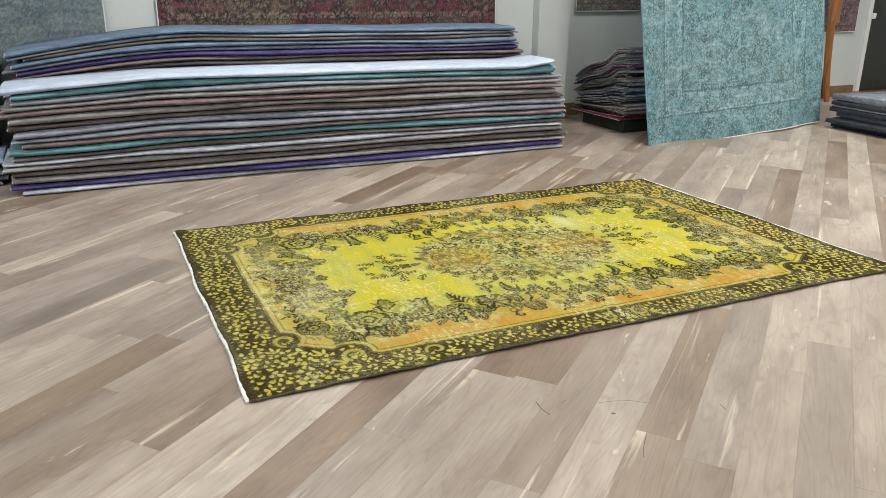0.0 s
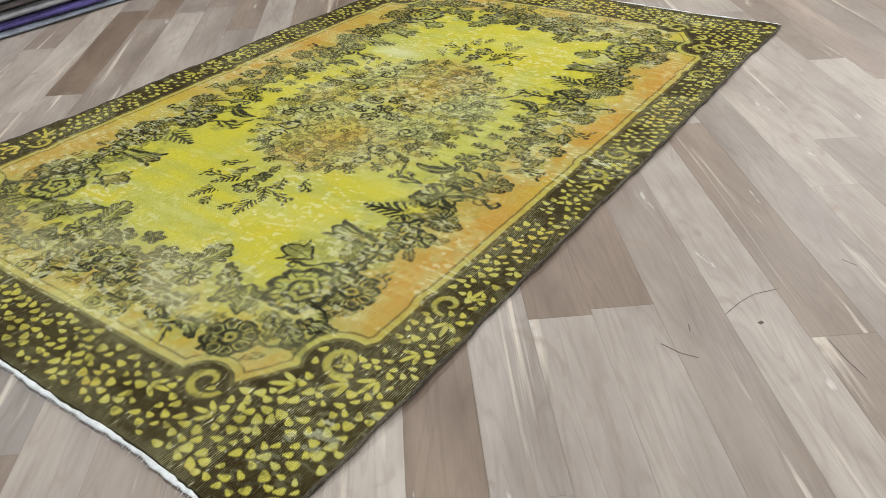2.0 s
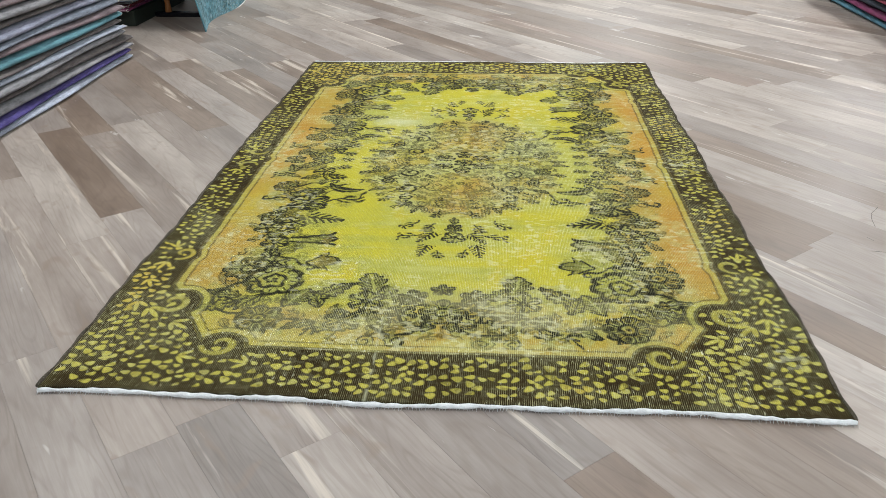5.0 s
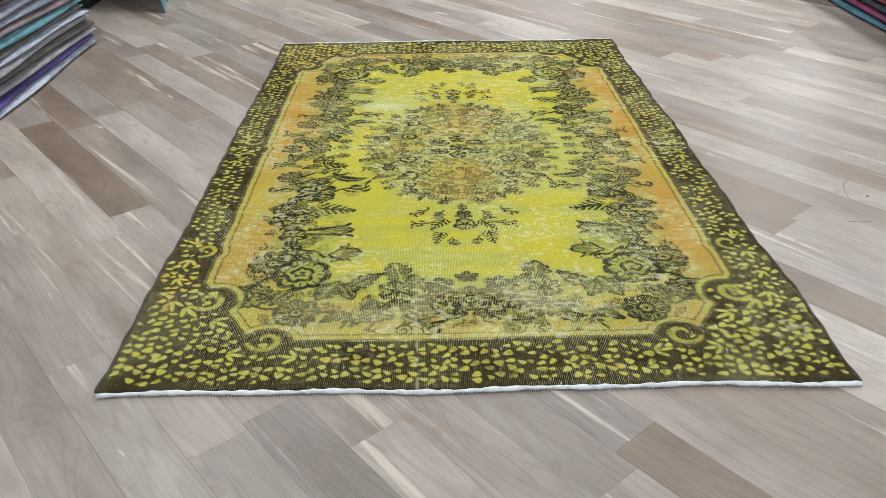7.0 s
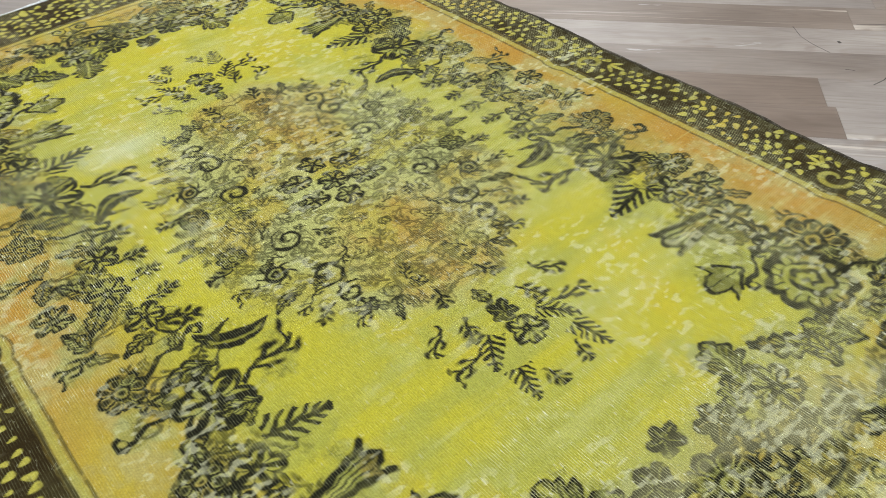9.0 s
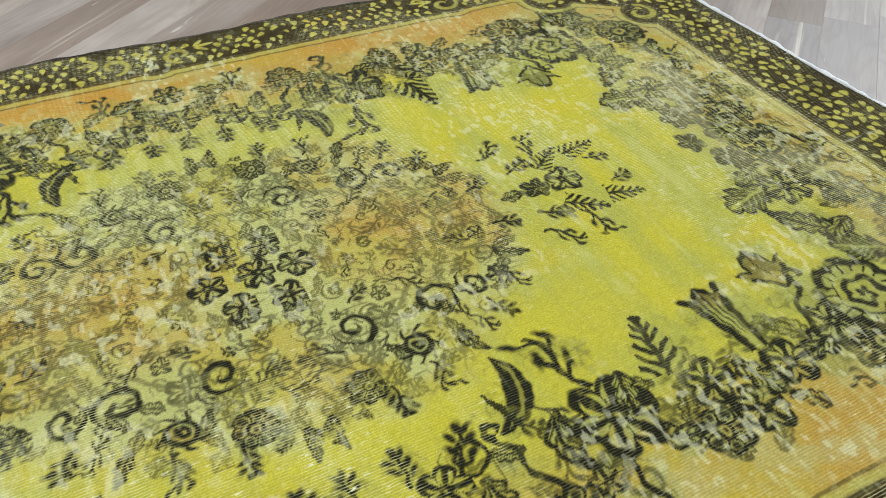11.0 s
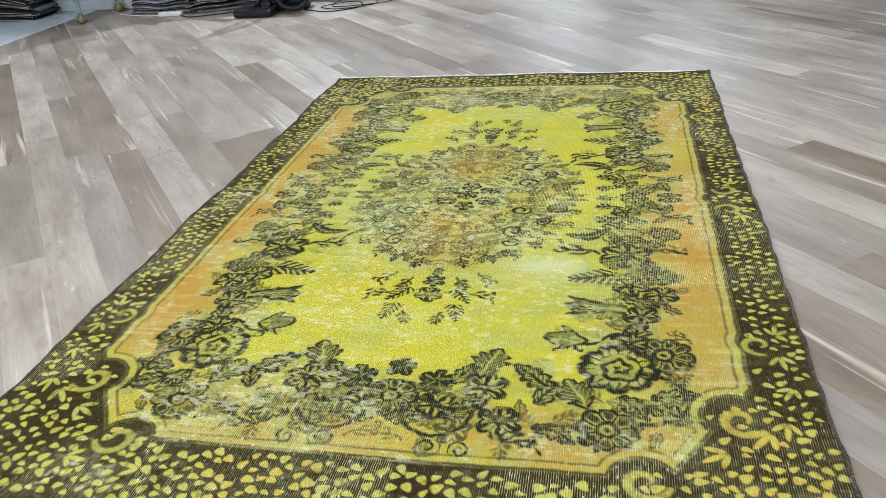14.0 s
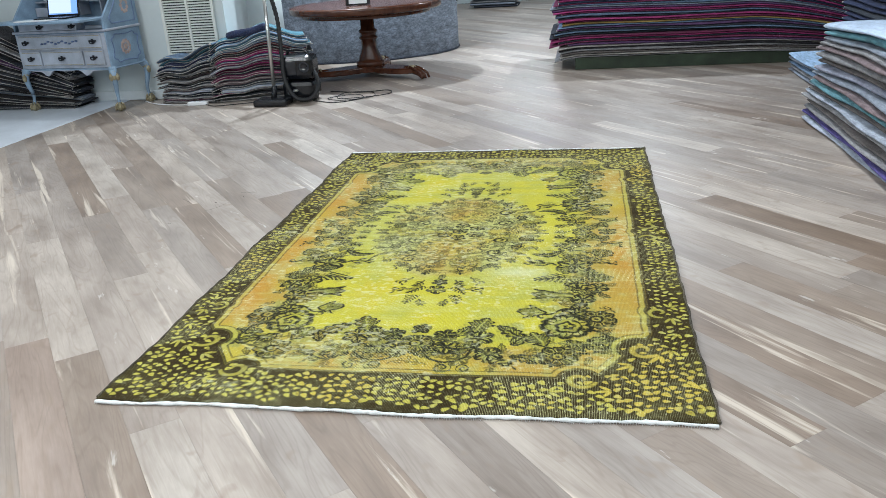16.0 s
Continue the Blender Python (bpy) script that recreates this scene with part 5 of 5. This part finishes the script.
# cabriole legs
for lx, ly, ox, oy in ((DX1 - .03, DY1 - .03, 1, 1), (DX1 - .03, DY0 + .03, 1, -1), (DX0 + .03, DY1 - .03, -1, 1), (DX0 + .03, DY0 + .03, -1, -1)):
    k = 0.7
    path = curve_points([(lx, ly, .42), (lx + .035 * ox * k, ly + .035 * oy * k, .36), (lx + .03 * ox * k, ly + .03 * oy * k, .27), (lx + .005 * ox, ly + .005 * oy, .16), (lx + .01 * ox, ly + .01 * oy, .075)], 6)
    leg = part("leg", tube(path, lambda s: 0.042 - 0.026 * min(1, s * 1.25), 10), DESK_BLUE, desk, "pale blue cabriole leg", True)
    knee = ball(lx + .02 * ox, ly + .02 * oy, .375, .036, 1.0)
    for e in (-1, 0, 1):
        ball(lx + .035 * ox - .02 * e * oy, ly + .035 * oy + .02 * e * ox, .335 - abs(e) * .0, .022, 1.7, knee)
    part("knee_carving", knee, GILT, leg, "gilt carved knee", True)
    foot = ball(lx + .012 * ox, ly + .012 * oy, .036, .036, 1.0)
    for e in range(4):
        a = radians(45 + 90 * e)
        tube([(lx + .012 * ox + r * math.cos(a), ly + .012 * oy + r * math.sin(a), z) for r, z in ((.01, .085), (.032, .068), (.042, .04), (.036, .012))], 0.0095, 6, foot)
    part("claw_foot", foot, GILT, leg, "worn gilt claw and ball foot", True)
# upper part with the open flap
part("flap_support", box(DX1 - .05, DX1 + .014, DY0 + .08, DY0 + .11, .79, .872, .004), DESK_WHITE, desk)
sd = part("small_drawer", box(DX1 - .10, DX1 + .03, DY0 + .12, DY1 - .30, .792, .862, .005), DESK_WHITE, desk, "shallow lilac-white drawer")
bail_handle(DY0 + .36, .826, sd), bail_handle(DY1 - .345, .826, sd)
part("flap", box(DX1 - .12, DX1 + .30, DY0 - .02, DY1 - .01, .874, .897, .006), DESK_BLUE, desk, "open pale blue writing flap")
for y0, y1 in ((DY0, DY0 + .022), (DY1 - .022, DY1)):
    bm = bmesh.new()
    out = [(DX0, .788), (DX1 - .005, .788), (DX1 - .005, .885), (DX0 + .20, 1.21), (DX0, 1.21)]
    a, b = [bm.verts.new((x, y0, z)) for x, z in out], [bm.verts.new((x, y1, z)) for x, z in out]
    bm.faces.new(a), bm.faces.new(b[::-1])
    for i in range(5):
        bm.faces.new((a[i], b[i], b[(i + 1) % 5], a[(i + 1) % 5]))
    part("side_panel", bm, DESK_BLUE, desk, "pale blue slanted end panel")
bm = tube([(DX0 + x, DY1 + .003, z) for x, z in ((.05, .83), (.40, .83), (.42, .88), (.20, 1.15), (.05, 1.15), (.05, .83))], 0.0045, 5)
part("painted_frame", bm, DESK_LINE, desk, "faded blue painted frame line")
bm = bmesh.new()
for i in range(9):
    a = 2 * math.pi * i / 9
    ball(DX0 + .17 + .045 * math.cos(a), DY1 + .001, .98 + .06 * math.sin(a), .02, 1, bm)
for v in bm.verts:
    v.co.y = DY1 + (v.co.y - DY1) * .15
part("painted_rosette", bm, DESK_ROSE, desk, "faded pink painted rosette")
part("desk_top", box(DX0 - .005, DX0 + .22, DY0 - .01, DY1 + .01, 1.211, 1.232, .006), DESK_BLUE, desk)
part("back_panel", box(DX0, DX0 + .015, DY0 + .022, DY1 - .022, .788, 1.21), DESK_BLUE, desk)
for y in (DY0 + .28, DY0 + .54, DY0 + .80):
    part("divider", box(DX0 + .015, DX0 + .16, y, y + .014, .90, 1.20, .002), DESK_WHITE, desk)
part("shelf", box(DX0 + .015, DX0 + .17, DY0 + .023, DY1 - .023, 1.03, 1.045, .002), DESK_WHITE, desk)
part("inner_drawer", box(DX0 + .02, DX0 + .20, DY0 + .03, DY0 + .27, .90, .985, .004), DESK_WHITE, desk)

laptop = thing("laptop", DESK_TURN @ pose(-3.47, -4.42, 0.898, 0, 0, 8), "dark laptop with a lit blue screen on the desk flap", "laptop")
part("keyboard_base", box(-.10, .13, -.17, .17, 0, .016, .004), BLACK, laptop)
lid = part("lid", box(-.006, .006, -.17, .17, 0, .24, .003), BLACK, laptop)
lid.matrix_basis = pose(-.10, 0, .014, 0, -14, 0)
part("screen", box(.0065, .0085, -.155, .155, .018, .228), SCREEN, lid, "lit blue screen")
part("page", box(.0087, .0095, -.15, .09, .03, .20), SCREEN_PAGE, lid, "pale page on the screen")
pad = thing("keyboard", DESK_TURN @ pose(-3.22, -4.45, 0.8975, 0, 0, 5), "flat white keyboard on the desk flap", "keyboard")
part("case", box(-.06, .06, -.2, .2, 0, .01, .004), WHITE, pad)


# ---- wall grille ----
vent = thing("wall_grille", pose(-4.0, -3.31, 0), "cream slatted ventilation grille on the pale wall", "grille")
# near-black plate: the shade between the slats is put into its colour
part("backing", box(0.002, .006, -.26, .26, .36, 1.66), SHADE_GAP, vent, "dark plate painted as the shade behind the slats")
for y0, y1, z0, z1 in ((-.285, -.255, .33, 1.69), (.255, .285, .33, 1.69), (-.256, .256, .33, .362), (-.256, .256, 1.658, 1.69), (-.012, .012, .36, 1.66)):
    part("frame", box(0.002, .03, y0, y1, z0, z1, .004), GRILLE, vent)
slat_mesh = None
for k in range(50):
    for y in (-.134, .134):
        if slat_mesh is None:
            s = part("slat", box(-.010, .010, -.122, .122, -.0035, .0035, .001), GRILLE, vent)
            slat_mesh = s.data
        else:
            s = new("slat", slat_mesh)
            s.parent = vent
        s.matrix_basis = pose(.018, y, .382 + k * .0257, 0, 32, 0)

# ---- vacuum cleaner ----
vac = thing("vacuum_cleaner", pose(-3.46, -2.33, 0), "black canister vacuum cleaner with a steel tube standing on the planks", "vacuum cleaner")
head = part("floor_head", box(-.13, .09, -.165, .165, 0.004, .065, .018), BLACK, vac, "black floor head")
part("label_plate", box(-.02, .06, .02, .13, .066, .070, .001), SMOKE, head, "grey label plate")
part("neck", tube([(-.05, .0, .06), (-.08, -.0, .11), (-.10, .0, .17)], .026, 10), BLACK, vac, "", True)
part("tube", tube([(-.09, .0, .15), (-.20, -.02, 1.15)], .0175, 14), CHROME, vac, "brushed steel tube", True)
part("canister", box(-.40, -.12, .06, .38, .03, .20, .045), BLACK, vac, "black canister base")
housing = part("housing", box(-.39, -.14, .05, .38, .205, .44, .05), BLACK, vac, "black upper housing")
part("dust_bin", box(-.150, -.132, .075, .225, .255, .385, .008), SMOKE, housing, "smoky clear dust bin")
bm = lathe(((.052, 0), (.055, .006), (.048, .014), (.036, .012), (.033, .004), (.002, .004)), 22)
bmesh.ops.rotate(bm, verts=bm.verts, cent=(0, 0, 0), matrix=Matrix.Rotation(radians(90), 3, "Y"))
bmesh.ops.translate(bm, verts=bm.verts, vec=(-.142, .305, .33))
part("dial", bm, SMOKE, housing, "grey round dial", True)
part("carry_handle", tube(curve_points([(-.26, .10, .43), (-.26, .13, .475), (-.26, .21, .485), (-.26, .29, .475), (-.26, .32, .43)], 6), .014, 8), BLACK, housing, "", True)
part("switch", ball(-.122, .20, .115, .030, .5), CHROME, vac, "silver oval switch", True)
bm = lathe(((.085, -.02), (.09, -.01), (.09, .01), (.085, .02)), 18)
bmesh.ops.rotate(bm, verts=bm.verts, cent=(0, 0, 0), matrix=Matrix.Rotation(radians(90), 3, "X"))
bmesh.ops.translate(bm, verts=bm.verts, vec=(-.24, .35, .095))
part("wheel", bm, RUBBER, vac, "", True)
hose = curve_points([(-.21, .0, 1.15), (-.19, .08, .8), (-.14, .10, .45), (-.09, .12, .22), (-.05, .22, .06), (-.07, .36, .045), (-.14, .43, .15), (-.2, .38, .27), (-.24, .28, .30)], 26)
n = len(hose)
part("hose", tube(hose, lambda s: 0.021 + 0.0028 * math.sin(s * n * 1.9), 8), RUBBER, vac, "ribbed black hose", True)


def cable(points, label, mat=RUBBER, r=0.0042, name="cable"):
    return tagged(link_bm(name, tube(curve_points(points, 10), r, 6), mat, smooth=True), label, "cable")


z = .006
cable([(-3.62, -1.98, z), (-3.5, -1.72, z), (-3.68, -1.5, z), (-3.86, -1.62, .012), (-3.72, -1.86, z), (-3.55, -1.66, .014), (-3.75, -1.42, z), (-4.0, -1.5, z), (-3.95, -1.75, .014), (-3.7, -1.75, z), (-3.7, -1.45, .014),
       (-3.9, -1.28, z), (-4.08, -1.35, z), (-4.0, -1.6, z), (-4.1, -1.95, z)], "black cable lying in loops on the planks")
cable([(-3.60, -3.10, z), (-3.50, -2.95, z), (-3.55, -2.78, z), (-3.60, -2.66, z), (-3.66, -2.5, z), (-3.75, -2.4, z)], "black cable from the socket strip to the vacuum cleaner")
cable([(-3.90, -3.92, z), (-3.72, -3.7, z), (-3.62, -3.45, z), (-3.60, -3.25, z)], "white cable lying on the planks", WHITE, .0045)
strip = thing("socket_strip", pose(-3.60, -3.17, 0.0, 0, 0, 8), "white plastic socket strip lying on the planks", "socket strip")
part("body", box(-.03, .03, -.10, .10, .001, .036, .008), WHITE, strip)
for k in (-.055, 0, .055):
    part("socket", lathe(((.018, .036), (.019, .0365), (.0185, .0385), (.012, .0385)), 14, at=(0, k, 0)), PALE_FLOOR, strip)

# ---- planks, last ----
rng = random.Random(77)
PW, EDGE_AT = 0.156, 0.039
ca, sa = math.cos(radians(PLANK_TURN)), math.sin(radians(PLANK_TURN))
lengths = (1.15, 1.55, 1.95, 2.35)
# boards that stand out: the row, the place of an end joint along it, whether the board runs on from it, its stain
BROWN, SLATE, PALE, ROSY = (0.215, 0.160, 0.118), (0.245, 0.222, 0.205), (0.47, 0.435, 0.395), (0.325, 0.262, 0.225)
MARKED = {8: (0.40, True, BROWN), 9: (-0.905, False, SLATE), 5: (-1.575, True, SLATE), -11: (0.908, True, PALE), -13: (0.0, True, ROSY)}
boards = []
for row in range(-86, 86):
    joint, ahead, stain = MARKED.get(row, (-2.0 + rng.uniform(0, 2), True, None))
    ends = [joint]
    while ends[0] > -18:
        ends.insert(0, ends[0] - rng.choice(lengths))
    while ends[-1] < 14:
        ends.append(ends[-1] + rng.choice(lengths))
    across = row * PW + EDGE_AT
    for t, e in zip(ends, ends[1:]):
        cx, cy = ca * (t + e) / 2 - sa * across, sa * (t + e) / 2 + ca * across
        if -16 < cx < 10 and -8.7 < cy < 4.6:
            own = stain if (t if ahead else e) == joint else None
            boards.append((math.hypot((cx + .1) / 1.25, cy), cx, cy, round(e - t, 2), own))
boards.sort()
whole = [b for b in boards if b[2] + sa * b[3] / 2 < 3.7][:300]


def board_mesh(l, bm=None, m=Matrix.Identity(4)):
    """A board with eased top edges; its top lies at z 0."""
    bm = bm or bmesh.new()
    g, e = 0.00015, 0.0003
    rings = []
    for inset, z in ((0, -.02), (0, -e), (e, 0)):
        x, y = l / 2 - g - inset, PW / 2 - g - inset
        rings.append([bm.verts.new(m @ Vector(p)) for p in ((-x, -y, z), (x, -y, z), (x, y, z), (-x, y, z))])
    for p, q in zip(rings, rings[1:]):
        for i in range(4):
            bm.faces.new((p[i], p[(i + 1) % 4], q[(i + 1) % 4], q[i]))
    bm.faces.new(rings[-1])
    return bm


PLANK, PLANKS_FAR = plank_material("washed oak board", False), plank_material("washed oak boards beyond", True)
STAINED = {c: plank_material("%s oak board" % n, False, c) for c, n in ((BROWN, "dark brown"), (SLATE, "slate grey"), (PALE, "pale"), (ROSY, "rosy brown"))}
shared = {}
for _, cx, cy, l, own in whole:
    if (l, own) not in shared:
        ob = part("plank", board_mesh(l), STAINED[own] if own else PLANK, floor)
        shared[l, own] = ob.data
    else:
        ob = new("plank", shared[l, own])
        ob.parent = floor
    ob.matrix_basis = pose(cx, cy, 0, 0, 0, PLANK_TURN)
rest = bmesh.new()
kept = set(whole)
for board in boards:
    if board not in kept:
        board_mesh(board[3], rest, pose(board[1], board[2], 0, 0, 0, PLANK_TURN))
# the boards are sawn off under the walls
for at, out in (((0, 3.78, 0), (0, 1, 0)), ((0, -7.98, 0), (0, -1, 0)), ((9.18, 0, 0), (1, 0, 0)), ((-15.18, 0, 0), (-1, 0, 0))):
    bmesh.ops.bisect_plane(rest, geom=rest.verts[:] + rest.edges[:] + rest.faces[:], plane_co=at, plane_no=out, clear_outer=True)
tagged(part("planks_beyond", rest, PLANKS_FAR, floor), kind="stuff")

# scratches on the boards beside the rug
SCRATCH = plain("dark scratch", (0.09, 0.075, 0.065), 0.8)
for pts, r in ((((-.677, -1.383), (-.684, -1.43), (-.678, -1.47)), .0016), (((-.495, -1.469), (-.43, -1.482), (-.379, -1.502), (-.327, -1.544)), .001),
               (((-.488, -1.545), (-.476, -1.551)), .005), (((-.577, -1.409), (-.601, -1.422)), .0012), (((-.115, -1.644), (-.124, -1.682)), .0014),
               (((-.46, -1.69), (-.51, -1.74), (-.552, -1.792)), .001)):
    bm = bmesh.new()
    for (x0, y0), (x1, y1) in zip(pts, pts[1:]):
        d = Vector((x1 - x0, y1 - y0)).normalized()
        nx, ny = -d.y * r, d.x * r
        bm.faces.new([bm.verts.new((x, y, 0.0006)) for x, y in ((x0 - nx, y0 - ny), (x1 - nx, y1 - ny), (x1 + nx, y1 + ny), (x0 + nx, y0 + ny))])
    part("scratch", bm, SCRATCH, floor, "dark scratch in the board")
